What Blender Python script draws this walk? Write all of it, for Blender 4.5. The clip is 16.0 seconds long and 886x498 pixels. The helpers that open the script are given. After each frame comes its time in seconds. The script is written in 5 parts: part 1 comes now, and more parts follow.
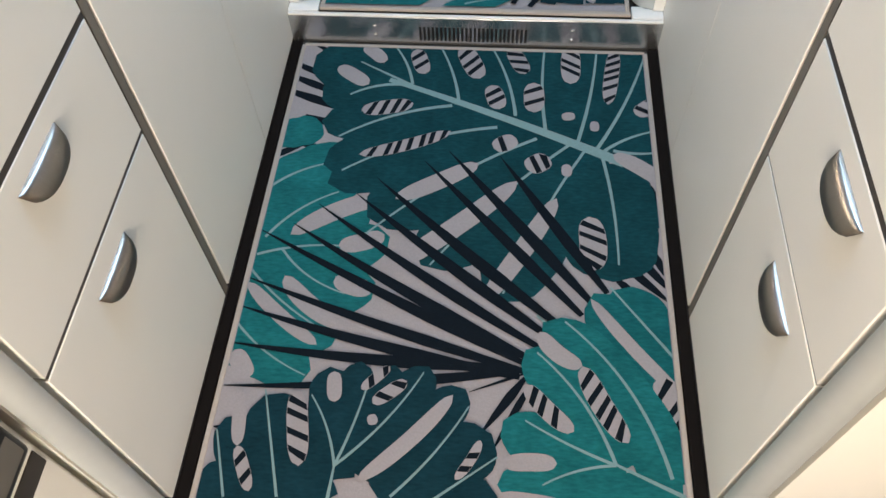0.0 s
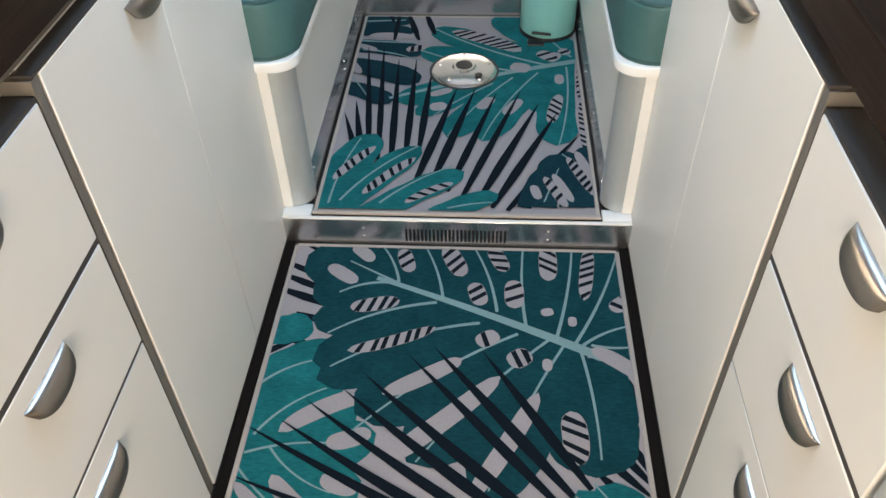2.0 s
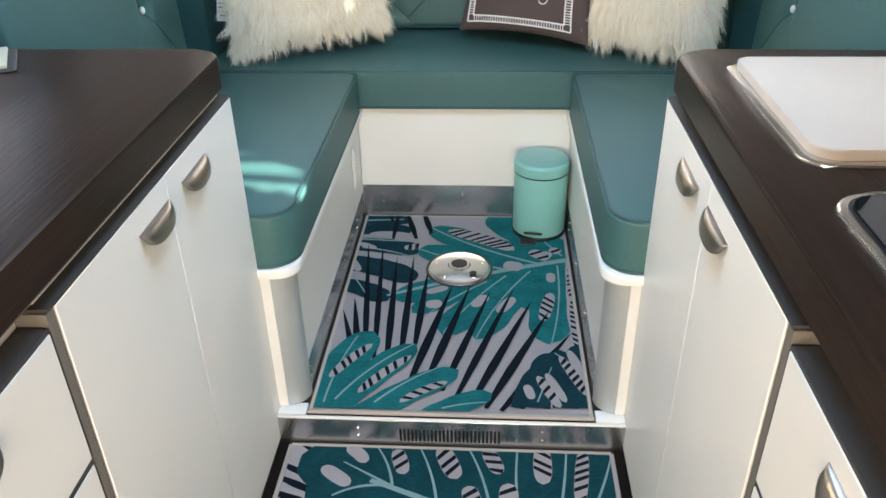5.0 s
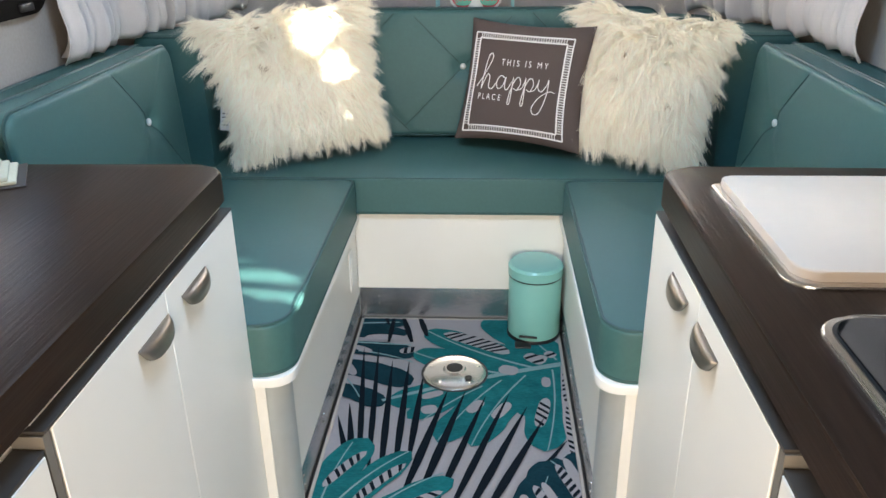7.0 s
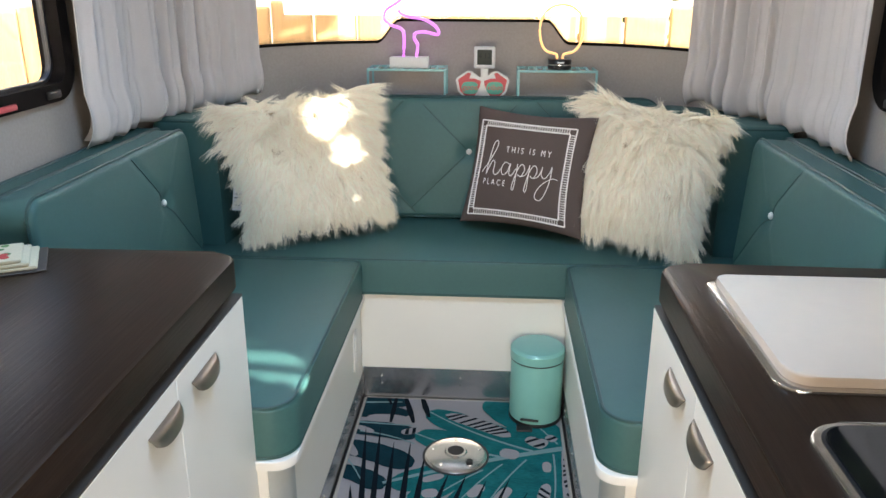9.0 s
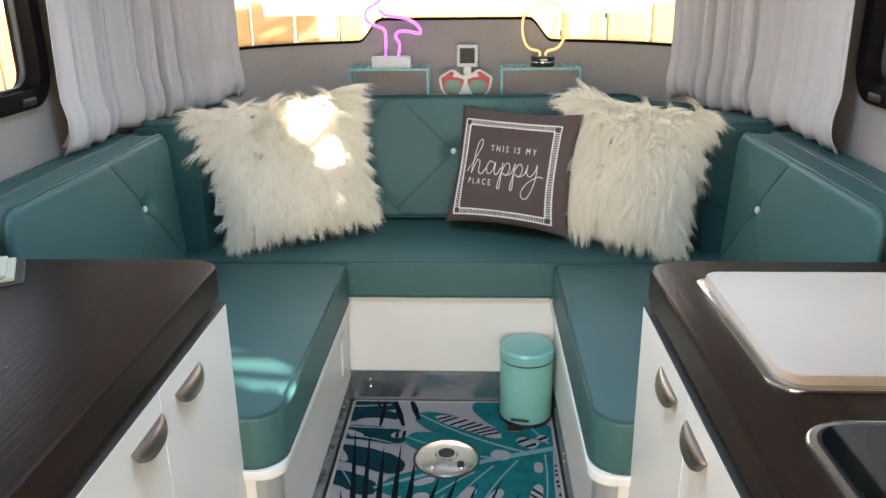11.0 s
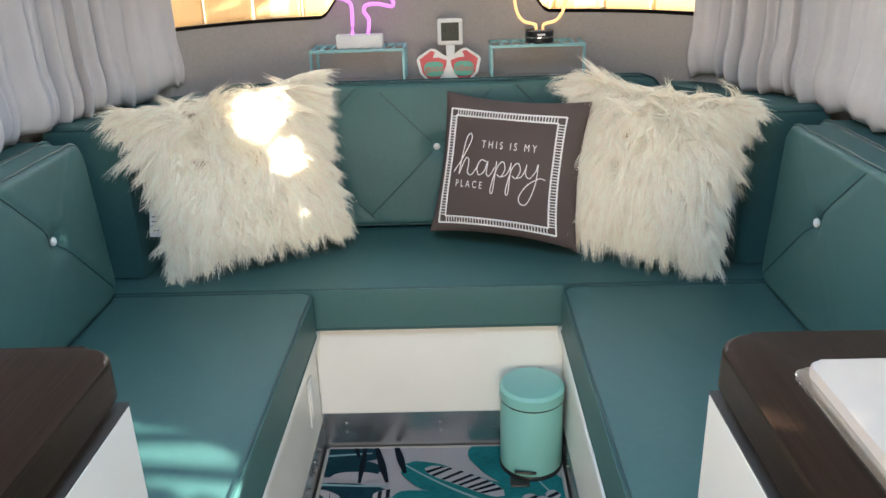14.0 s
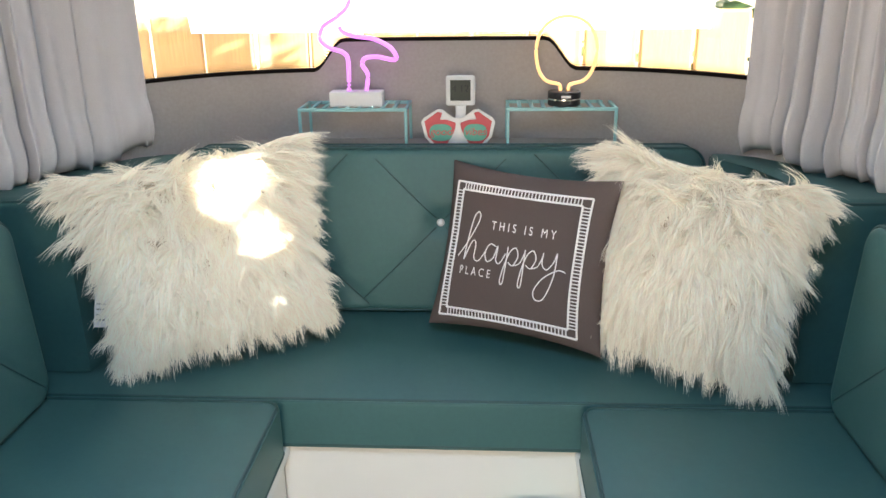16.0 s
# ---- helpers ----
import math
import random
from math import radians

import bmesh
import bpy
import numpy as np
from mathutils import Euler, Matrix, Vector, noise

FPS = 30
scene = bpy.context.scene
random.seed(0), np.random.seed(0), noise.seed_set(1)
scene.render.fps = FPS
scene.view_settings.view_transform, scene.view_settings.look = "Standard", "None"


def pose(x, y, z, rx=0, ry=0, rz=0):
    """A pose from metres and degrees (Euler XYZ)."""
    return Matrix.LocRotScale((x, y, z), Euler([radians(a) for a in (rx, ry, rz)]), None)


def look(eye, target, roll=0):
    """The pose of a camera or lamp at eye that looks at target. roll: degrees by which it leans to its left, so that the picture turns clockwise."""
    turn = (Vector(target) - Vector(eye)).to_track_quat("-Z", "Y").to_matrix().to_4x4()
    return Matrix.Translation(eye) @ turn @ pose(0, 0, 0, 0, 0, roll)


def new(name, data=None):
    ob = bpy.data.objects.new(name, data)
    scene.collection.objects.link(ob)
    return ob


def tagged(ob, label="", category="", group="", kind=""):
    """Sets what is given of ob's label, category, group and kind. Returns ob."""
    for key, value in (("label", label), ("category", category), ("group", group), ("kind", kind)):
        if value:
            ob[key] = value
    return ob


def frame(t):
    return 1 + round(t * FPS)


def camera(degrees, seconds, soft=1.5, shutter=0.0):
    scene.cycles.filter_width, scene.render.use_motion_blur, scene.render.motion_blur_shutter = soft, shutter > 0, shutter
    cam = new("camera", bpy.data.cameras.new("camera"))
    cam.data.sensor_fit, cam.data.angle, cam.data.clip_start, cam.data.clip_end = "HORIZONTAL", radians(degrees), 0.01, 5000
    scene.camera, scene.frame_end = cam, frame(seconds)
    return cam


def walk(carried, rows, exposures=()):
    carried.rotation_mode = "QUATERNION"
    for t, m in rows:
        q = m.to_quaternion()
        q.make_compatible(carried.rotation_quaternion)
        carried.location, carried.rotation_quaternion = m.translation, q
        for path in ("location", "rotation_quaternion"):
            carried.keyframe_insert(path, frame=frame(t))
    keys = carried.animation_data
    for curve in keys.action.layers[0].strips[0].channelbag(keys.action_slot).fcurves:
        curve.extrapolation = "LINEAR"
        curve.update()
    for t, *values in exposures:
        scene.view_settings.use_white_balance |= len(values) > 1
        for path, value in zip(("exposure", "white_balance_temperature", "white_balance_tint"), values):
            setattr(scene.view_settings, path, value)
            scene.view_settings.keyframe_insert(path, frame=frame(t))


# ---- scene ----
cam = camera(59.0, 16.0)
PATH = [
    (0, (0.064, -1.365, 1.184), (-0.063, -0.257, -0.476), -2.9),
    (0.5, (0.061, -1.353, 1.205), (-0.088, -0.147, -0.383), -3.3),
    (1, (0.049, -1.363, 1.223), (-0.081, -0.08, -0.305), -2.9),
    (1.5, (0.07, -1.371, 1.231), (-0.061, 0.002, -0.217), -2.6),
    (2, (0.07, -1.371, 1.259), (-0.038, 0.076, -0.117), -1.6),
    (2.5, (0.07, -1.368, 1.27), (-0.033, 0.144, -0.036), -1.1),
    (3, (0.074, -1.365, 1.28), (-0.039, 0.19, 0.028), -1.3),
    (3.5, (0.078, -1.366, 1.293), (-0.039, 0.225, 0.088), -1.3),
    (4, (0.076, -1.366, 1.303), (-0.041, 0.26, 0.143), -1.0),
    (4.5, (0.081, -1.367, 1.32), (-0.037, 0.304, 0.227), -1.1),
    (7, (0.085, -1.373, 1.375), (-0.023, 0.45, 0.559), -0.8),
    (7.5, (0.079, -1.378, 1.389), (-0.021, 0.463, 0.614), -0.6),
    (8, (0.086, -1.382, 1.396), (-0.006, 0.478, 0.667), -0.3),
    (8.5, (0.093, -1.389, 1.408), (-0.007, 0.489, 0.727), 0.1),
    (9, (0.085, -1.402, 1.429), (-0.035, 0.485, 0.778), 0.2),
    (11.5, (0.085, -1.358, 1.43), (0.016, 0.528, 0.77), -1.2),
    (12, (0.095, -1.261, 1.425), (0.033, 0.615, 0.735), -1.8),
    (12.5, (0.115, -1.164, 1.41), (0.035, 0.694, 0.676), -2.0),
    (13, (0.13, -1.1, 1.4), (0.039, 0.752, 0.65), -1.5),
    (13.5, (0.11, -1.018, 1.41), (0.035, 0.839, 0.671), -1.5),
    (14, (0.066, -0.927, 1.43), (0.02, 0.931, 0.689), -1.9),
    (14.5, (0.048, -0.858, 1.431), (0.029, 0.996, 0.681), -1.7),
    (15, (0.064, -0.747, 1.437), (0.034, 1.12, 0.72), -0.7),
    (15.5, (0.101, -0.634, 1.456), (0.021, 1.247, 0.78), -0.3),
    (16, (0.123, -0.55, 1.456), (0.009, 1.332, 0.789), -0.8),
]
EXPOSURES = [(0, 2.36), (2, 2.44), (4, 2.62), (7, 2.64), (9, 2.36), (12.5, 2.42), (15, 2.48), (16, 2.52)]
walk(cam, [(t, look(eye, target, roll)) for t, eye, target, roll in PATH], EXPOSURES)

# ---- light ----
rnd = random.Random(7)
SUN_FROM = Vector((1.0, -0.45, 0.50)).normalized()
world = bpy.data.worlds.new("sky")
scene.world = world
world.use_nodes = True
wn = world.node_tree.nodes
sky = wn.new("ShaderNodeTexSky")
sky.sky_type = "NISHITA"
sky.sun_disc = False
sky.sun_elevation = math.asin(SUN_FROM.z)
sky.sun_rotation = math.atan2(SUN_FROM.x, SUN_FROM.y)
world.node_tree.links.new(sky.outputs[0], wn["Background"].inputs[0])
wn["Background"].inputs[1].default_value = 0.10
sun = new("sun", bpy.data.lights.new("sun", "SUN"))
sun.data.energy, sun.data.angle, sun.data.color = 5.0, radians(0.5), (1.0, 0.93, 0.82)
sun.matrix_world = look(SUN_FROM * 20, (0, 0, 0))


def area_lamp(name, place, target, w, h, watts, color):
    lamp = new(name, bpy.data.lights.new(name, "AREA"))
    lamp.data.shape, lamp.data.size, lamp.data.size_y = "RECTANGLE", w, h
    lamp.data.energy, lamp.data.color = watts, color
    lamp.matrix_world = look(place, target)
    return lamp


# daylight that the windows and the roof hatch let in
area_lamp("sky_light_rear", (0, 1.74, 1.46), (0, 0, 1.0), 1.5, 0.34, 1.2, (0.90, 0.94, 1.0))
area_lamp("sky_light_left", (-1.13, 0.1, 1.42), (0, 0.1, 1.0), 0.9, 0.42, 0.3, (0.97, 0.94, 1.0))
area_lamp("sky_light_right", (1.13, 0.1, 1.42), (0, 0.1, 1.0), 0.9, 0.42, 0.25, (0.97, 0.94, 1.0))
# warm fill lamp added behind the camera to brighten the aisle fronts
area_lamp("fill_light_front", (0, -2.36, 0.80), (0, 0, 0.6), 0.76, 1.1, 6.6, (1.0, 0.81, 0.61))
area_lamp("sky_light_roof", (0, -0.15, 1.97), (0, -0.15, 0), 0.5, 0.5, 3.3, (0.44, 0.69, 1.0))


# ---- materials ----
def mat(name, color, rough=0.5, metal=0.0, scale=40.0, vary=0.12, bump=0.0, bump_scale=300.0, stretch=(1, 1, 1), coat=0.0, stain=0.06, island=0.0, spec=0.5, wide_scale=2.5):
    m = bpy.data.materials.new(name)
    m.use_nodes = True
    nt = m.node_tree
    n, ln = nt.nodes, nt.links.new
    b = n["Principled BSDF"]
    b.inputs["Roughness"].default_value, b.inputs["Metallic"].default_value = rough, metal
    b.inputs["Coat Weight"].default_value, b.inputs["Specular IOR Level"].default_value = coat, spec
    tc = n.new("ShaderNodeTexCoord")
    mp = n.new("ShaderNodeMapping")
    mp.inputs["Scale"].default_value = stretch
    ln(tc.outputs["Object"], mp.inputs["Vector"])
    fine, wide = n.new("ShaderNodeTexNoise"), n.new("ShaderNodeTexNoise")
    fine.inputs["Scale"].default_value, fine.inputs["Detail"].default_value = scale, 5
    wide.inputs["Scale"].default_value, wide.inputs["Detail"].default_value = wide_scale, 4
    ln(mp.outputs[0], fine.inputs["Vector"])
    ln(tc.outputs["Object"], wide.inputs["Vector"])
    mix = n.new("ShaderNodeMix")
    mix.data_type = "RGBA"
    mix.inputs[6].default_value = (*[c * (1 - vary) for c in color], 1)
    mix.inputs[7].default_value = (*[min(1, c * (1 + vary)) for c in color], 1)
    ln(fine.outputs["Fac"], mix.inputs[0])
    hsv = n.new("ShaderNodeHueSaturation")
    mr = n.new("ShaderNodeMapRange")
    mr.inputs["To Min"].default_value, mr.inputs["To Max"].default_value = 1 - stain, 1 + stain
    ln(wide.outputs["Fac"], mr.inputs[0])
    last = mr.outputs[0]
    if island:
        geo, ad = n.new("ShaderNodeNewGeometry"), n.new("ShaderNodeMath")
        ad.operation = "MULTIPLY_ADD"
        ad.inputs[1].default_value = island
        ln(geo.outputs["Random Per Island"], ad.inputs[0])
        ln(last, ad.inputs[2])
        last = ad.outputs[0]
    ln(last, hsv.inputs["Value"])
    ln(mix.outputs[2], hsv.inputs["Color"])
    ln(hsv.outputs[0], b.inputs["Base Color"])
    if bump:
        bt, bn = n.new("ShaderNodeTexNoise"), n.new("ShaderNodeBump")
        bt.inputs["Scale"].default_value = bump_scale
        bn.inputs["Strength"].default_value, bn.inputs["Distance"].default_value = bump, 0.002
        ln(mp.outputs[0], bt.inputs["Vector"])
        ln(bt.outputs["Fac"], bn.inputs["Height"])
        ln(bn.outputs[0], b.inputs["Normal"])
    return m


def glow(name, color, strength):
    m = bpy.data.materials.new(name)
    m.use_nodes = True
    b = m.node_tree.nodes["Principled BSDF"]
    b.inputs["Base Color"].default_value = (*color, 1)
    b.inputs["Emission Color"].default_value = (*color, 1)
    b.inputs["Emission Strength"].default_value = strength
    b.inputs["Roughness"].default_value = 0.3
    return m


def glass(name, color=(1, 1, 1)):
    m = bpy.data.materials.new(name)
    m.use_nodes = True
    b = m.node_tree.nodes["Principled BSDF"]
    b.inputs["Base Color"].default_value = (*color, 1)
    b.inputs["Transmission Weight"].default_value = 1.0
    b.inputs["Roughness"].default_value = 0.02
    b.inputs["IOR"].default_value = 1.45
    return m


def thin(m, share):
    """Lets part of the light pass through a thin strand or cloth."""
    nt = m.node_tree
    b, out = nt.nodes["Principled BSDF"], nt.nodes["Material Output"]
    tr, mx = nt.nodes.new("ShaderNodeBsdfTranslucent"), nt.nodes.new("ShaderNodeMixShader")
    mx.inputs[0].default_value = share
    nt.links.new(b.inputs["Base Color"].links[0].from_socket, tr.inputs["Color"])
    nt.links.new(b.outputs[0], mx.inputs[1])
    nt.links.new(tr.outputs[0], mx.inputs[2])
    nt.links.new(mx.outputs[0], out.inputs["Surface"])
    return m


WHITE = mat("cream_laminate", (0.80, 0.78, 0.72), 0.38, scale=8, vary=0.02, bump=0.05, bump_scale=120, stain=0.02)
TRIM_WHITE = mat("white_edging", (0.82, 0.81, 0.77), 0.35, vary=0.02)
DARK_EDGE = mat("dark_edging", (0.045, 0.038, 0.033), 0.5, vary=0.15)
GROOVE = mat("grey_brown_edging", (0.17, 0.15, 0.125), 0.45, vary=0.08)
BLACK = mat("black_plastic", (0.012, 0.012, 0.013), 0.4, vary=0.2)
WOOD = mat("dark_woodgrain_laminate", (0.024, 0.0135, 0.0085), 0.33, scale=9, vary=0.65, bump=0.2, bump_scale=14, stretch=(14, 0.7, 14), spec=0.12)
ALU = mat("brushed_aluminium", (0.58, 0.59, 0.60), 0.22, 0.95, scale=20, vary=0.10, bump=0.15, bump_scale=30, stretch=(1, 1, 30), stain=0.12)
ALU_SATIN = mat("satin_aluminium", (0.50, 0.53, 0.53), 0.45, 0.45, vary=0.05)
NICKEL = mat("brushed_nickel", (0.34, 0.30, 0.26), 0.30, 1.0, vary=0.06, scale=60, stretch=(1, 8, 1))
CHROME = mat("polished_nickel", (0.70, 0.68, 0.65), 0.16, 1.0, vary=0.03)
TEAL = mat("teal_vinyl", (0.042, 0.121, 0.115), 0.52, scale=90, vary=0.10, bump=0.22, bump_scale=420, stain=0.10)
TEAL_PIPE = mat("teal_piping", (0.018, 0.066, 0.064), 0.5, vary=0.08)
MINT = mat("mint_enamel", (0.23, 0.52, 0.46), 0.33, vary=0.03, coat=0.3)
GREY_FELT = mat("grey_wall_fabric", (0.40, 0.37, 0.34), 0.95, scale=120, vary=0.12, bump=0.3, bump_scale=600, stain=0.05, spec=0.08)
CURTAIN = thin(mat("pale_grey_curtain_cloth", (0.66, 0.63, 0.62), 0.9, scale=350, vary=0.08, bump=0.2, bump_scale=900, spec=0.08), 0.12)
FUR = thin(mat("cream_faux_fur", (0.90, 0.84, 0.71), 0.6, vary=0.10, island=0.28), 0.18)
# the cover under the fur, coloured darker to give shade between the locks
FUR_SHADE = mat("shade_toned_fur_cover", (0.45, 0.37, 0.25), 0.95, scale=80, vary=0.2, bump=0.4, spec=0.05)
TAUPE = mat("taupe_cotton", (0.105, 0.082, 0.075), 0.92, scale=400, vary=0.15, bump=0.25, bump_scale=900, spec=0.08)
THREAD = mat("white_thread", (0.82, 0.80, 0.78), 0.85, vary=0.05, spec=0.08)
RUG_BASE = mat("pale_woven_rug", (0.34, 0.31, 0.312), 0.95, scale=260, vary=0.13, bump=0.5, bump_scale=520, spec=0.08)
RUG_EDGE = mat("beige_binding", (0.42, 0.37, 0.32), 0.95, scale=300, vary=0.12, bump=0.4, spec=0.08)
NAVY = mat("navy_print", (0.006, 0.010, 0.015), 0.95, scale=260, vary=0.25, bump=0.5, bump_scale=520, spec=0.08, wide_scale=16)
PETROL = mat("petrol_print", (0.007, 0.050, 0.060), 0.95, scale=70, vary=0.5, bump=0.6, bump_scale=480, stretch=(1, 3, 1), stain=0.42, spec=0.08, wide_scale=16)
PETROL_DARK = mat("deep_petrol_print", (0.007, 0.034, 0.046), 0.95, scale=70, vary=0.5, bump=0.6, bump_scale=480, stretch=(1, 3, 1), stain=0.42, spec=0.08, wide_scale=16)
AQUA = mat("aqua_print", (0.012, 0.138, 0.142), 0.95, scale=70, vary=0.45, bump=0.6, bump_scale=480, stretch=(1, 3, 1), stain=0.42, spec=0.08, wide_scale=16)
AQUA_DEEP = mat("deep_aqua_print", (0.010, 0.115, 0.122), 0.95, scale=70, vary=0.45, bump=0.6, bump_scale=480, stretch=(1, 3, 1), stain=0.42, spec=0.08, wide_scale=16)
VEIN = mat("pale_vein_print", (0.20, 0.31, 0.31), 0.95, scale=300, vary=0.2, bump=0.5, bump_scale=520, spec=0.08)
TURQ = mat("turquoise_painted_wire", (0.24, 0.50, 0.50), 0.35, vary=0.05)
PLASTIC = mat("white_plastic", (0.78, 0.77, 0.74), 0.4, vary=0.02)
LCD = mat("grey_display", (0.075, 0.08, 0.065), 0.5, vary=0.04, spec=0.1)
CORAL = mat("coral_paint", (0.62, 0.09, 0.10), 0.5, vary=0.08)
GREEN = mat("mint_paint", (0.12, 0.42, 0.30), 0.5, vary=0.08)
BOARD = mat("white_cutting_board", (0.56, 0.47, 0.39), 0.65, vary=0.02, bump=0.05)
HOB = mat("black_glass", (0.004, 0.005, 0.006), 0.04, vary=0.02, spec=0.25)
STEEL = mat("stainless_steel", (0.66, 0.65, 0.63), 0.22, 1.0, vary=0.04)
RUBBER = mat("window_rubber", (0.009, 0.007, 0.006), 0.7, vary=0.1, spec=0.06)
GLASS = glass("window_glass")
FENCE = mat("sunlit_fence_wood", (0.56, 0.36, 0.16), 0.8, scale=12, vary=0.25, bump=0.3, bump_scale=20, stretch=(8, 8, 0.6), island=0.15)
SIDING = mat("pale_siding", (0.72, 0.62, 0.48), 0.8, scale=10, vary=0.12, stretch=(0.6, 0.6, 10))
LEAF = mat("foliage", (0.06, 0.11, 0.03), 0.6, vary=0.3, island=0.3)
EARTH = mat("dry_ground", (0.26, 0.21, 0.16), 0.95, scale=6, vary=0.2, bump=0.3, bump_scale=40)
PINK_NEON = glow("pink_neon", (0.85, 0.24, 1.0), 0.20)
AMBER_NEON = glow("amber_neon", (1.0, 0.52, 0.20), 0.26)
FLORAL = mat("floral_cloth", (0.55, 0.54, 0.42), 0.9, scale=200, vary=0.1)
FLOWER = mat("red_flower_print", (0.40, 0.05, 0.05), 0.9)
LEAFPRINT = mat("green_leaf_print", (0.10, 0.20, 0.09), 0.9)


# ---- building helpers ----
def obj_from(name, bm, material, smooth=False):
    me = bpy.data.meshes.new(name)
    bm.to_mesh(me)
    bm.free()
    me.materials.append(material)
    if smooth:
        me.shade_smooth()
        me.set_sharp_from_angle(angle=radians(40))
    return new(name, me)


def part(name, bm, material, parent, label="", smooth=True):
    ob = obj_from(name, bm, material, smooth)
    ob.parent = parent
    ob.matrix_parent_inverse = Matrix.Translation(-parent.location) if not parent.parent else Matrix()
    if label:
        ob["label"] = label
    return ob


def thing(name, place, label, category, group=""):
    return tagged(place_at(new(name), place), label, category, group)


def place_at(ob, place):
    ob.location = place
    return ob


def structure(name, bm, material, label, category, smooth=False):
    return tagged(obj_from(name, bm, material, smooth), label, category, kind="structure")


def box(bm, x0, x1, y0, y1, z0, z1, bevel=0.0, segs=2, m=None):
    x0, x1, y0, y1, z0, z1 = min(x0, x1), max(x0, x1), min(y0, y1), max(y0, y1), min(z0, z1), max(z0, z1)
    vs = [bm.verts.new((x, y, z)) for z in (z0, z1) for y in (y0, y1) for x in (x0, x1)]
    fs = [bm.faces.new([vs[i] for i in f]) for f in ((0, 2, 3, 1), (4, 5, 7, 6), (0, 1, 5, 4), (1, 3, 7, 5), (3, 2, 6, 7), (2, 0, 4, 6))]
    if m is not None:
        bmesh.ops.transform(bm, matrix=m, verts=vs)
    if bevel:
        es = list({e for f in fs for e in f.edges})
        bmesh.ops.bevel(bm, geom=es, offset=bevel, segments=segs, affect="EDGES", profile=0.5)
    return bm


def boxed(*a, **k):
    return box(bmesh.new(), *a, **k)


def rounded(x0, x1, y0, y1, radii, steps=6):
    """Outline of a rectangle, radii at (x0,y0), (x1,y0), (x1,y1), (x0,y1)."""
    out = []
    for (cx, cy, sx, sy, a0), r in zip(((x0, y0, 1, 1, 180), (x1, y0, -1, 1, 270), (x1, y1, -1, -1, 0), (x0, y1, 1, -1, 90)), radii):
        if r <= 0:
            out.append((cx, cy))
            continue
        for i in range(steps + 1):
            a = radians(a0 + 90 * i / steps)
            out.append((cx + sx * r + r * math.cos(a), cy + sy * r + r * math.sin(a)))
    return out


def extruded(bm, outline, z0, z1, bevel=0.0, segs=2):
    lo = [bm.verts.new((x, y, z0)) for x, y in outline]
    hi = [bm.verts.new((x, y, z1)) for x, y in outline]
    k = len(outline)
    top = bm.faces.new(hi)
    bm.faces.new(lo[::-1])
    for i in range(k):
        bm.faces.new((lo[i], lo[(i + 1) % k], hi[(i + 1) % k], hi[i]))
    if bevel:
        bmesh.ops.bevel(bm, geom=list(top.edges), offset=bevel, segments=segs, affect="EDGES", profile=0.5)
    bmesh.ops.recalc_face_normals(bm, faces=bm.faces)
    return bm


def tube(bm, pts, r, closed=False, sides=6):
    pts = [Vector(p) for p in pts]
    k, rings = len(pts), []
    for i, p in enumerate(pts):
        a = pts[(i - 1) % k] if closed or i else p
        b = pts[(i + 1) % k] if closed or i < k - 1 else p
        d = (b - a).normalized()
        u = d.cross(Vector((0, 0, 1)))
        if u.length < 0.05:
            u = d.cross(Vector((1, 0, 0)))
        u.normalize()
        v = d.cross(u)
        rings.append([bm.verts.new(p + r * (math.cos(6.28318 * j / sides) * u + math.sin(6.28318 * j / sides) * v)) for j in range(sides)])
    for i in range(k if closed else k - 1):
        p, q = rings[i], rings[(i + 1) % k]
        for j in range(sides):
            bm.faces.new((p[j], p[(j + 1) % sides], q[(j + 1) % sides], q[j]))
    if not closed:
        bm.faces.new(rings[0])
        bm.faces.new(rings[-1][::-1])
    bmesh.ops.recalc_face_normals(bm, faces=bm.faces)
    return bm


def spline(pts, n=8):
    """A smooth curve through the points."""
    pts = [Vector(p) for p in pts]
    out = []
    for i in range(len(pts) - 1):
        a, b, c, d = pts[max(i - 1, 0)], pts[i], pts[i + 1], pts[min(i + 2, len(pts) - 1)]
        for j in range(n):
            t = j / n
            out.append(0.5 * ((2 * b) + (c - a) * t + (2 * a - 5 * b + 4 * c - d) * t * t + (3 * b - a - 3 * c + d) * t ** 3))
    return out + [pts[-1]]


def disc(bm, r0, r1, z0, z1, m=None, sides=32, bevel=0.0):
    """A solid of revolution about z: radius r0 at z0 and r1 at z1."""
    out = bmesh.ops.create_cone(bm, cap_ends=True, segments=sides, radius1=r0, radius2=r1, depth=z1 - z0, matrix=(m or Matrix()) @ Matrix.Translation((0, 0, (z0 + z1) / 2)))
    if bevel:
        es = [e for v in out["verts"] for e in v.link_edges if len(e.link_faces) == 2 and any(len(f.verts) > 4 for f in e.link_faces)]
        bmesh.ops.bevel(bm, geom=list(set(es)), offset=bevel, segments=3, affect="EDGES", profile=0.5)
    return bm


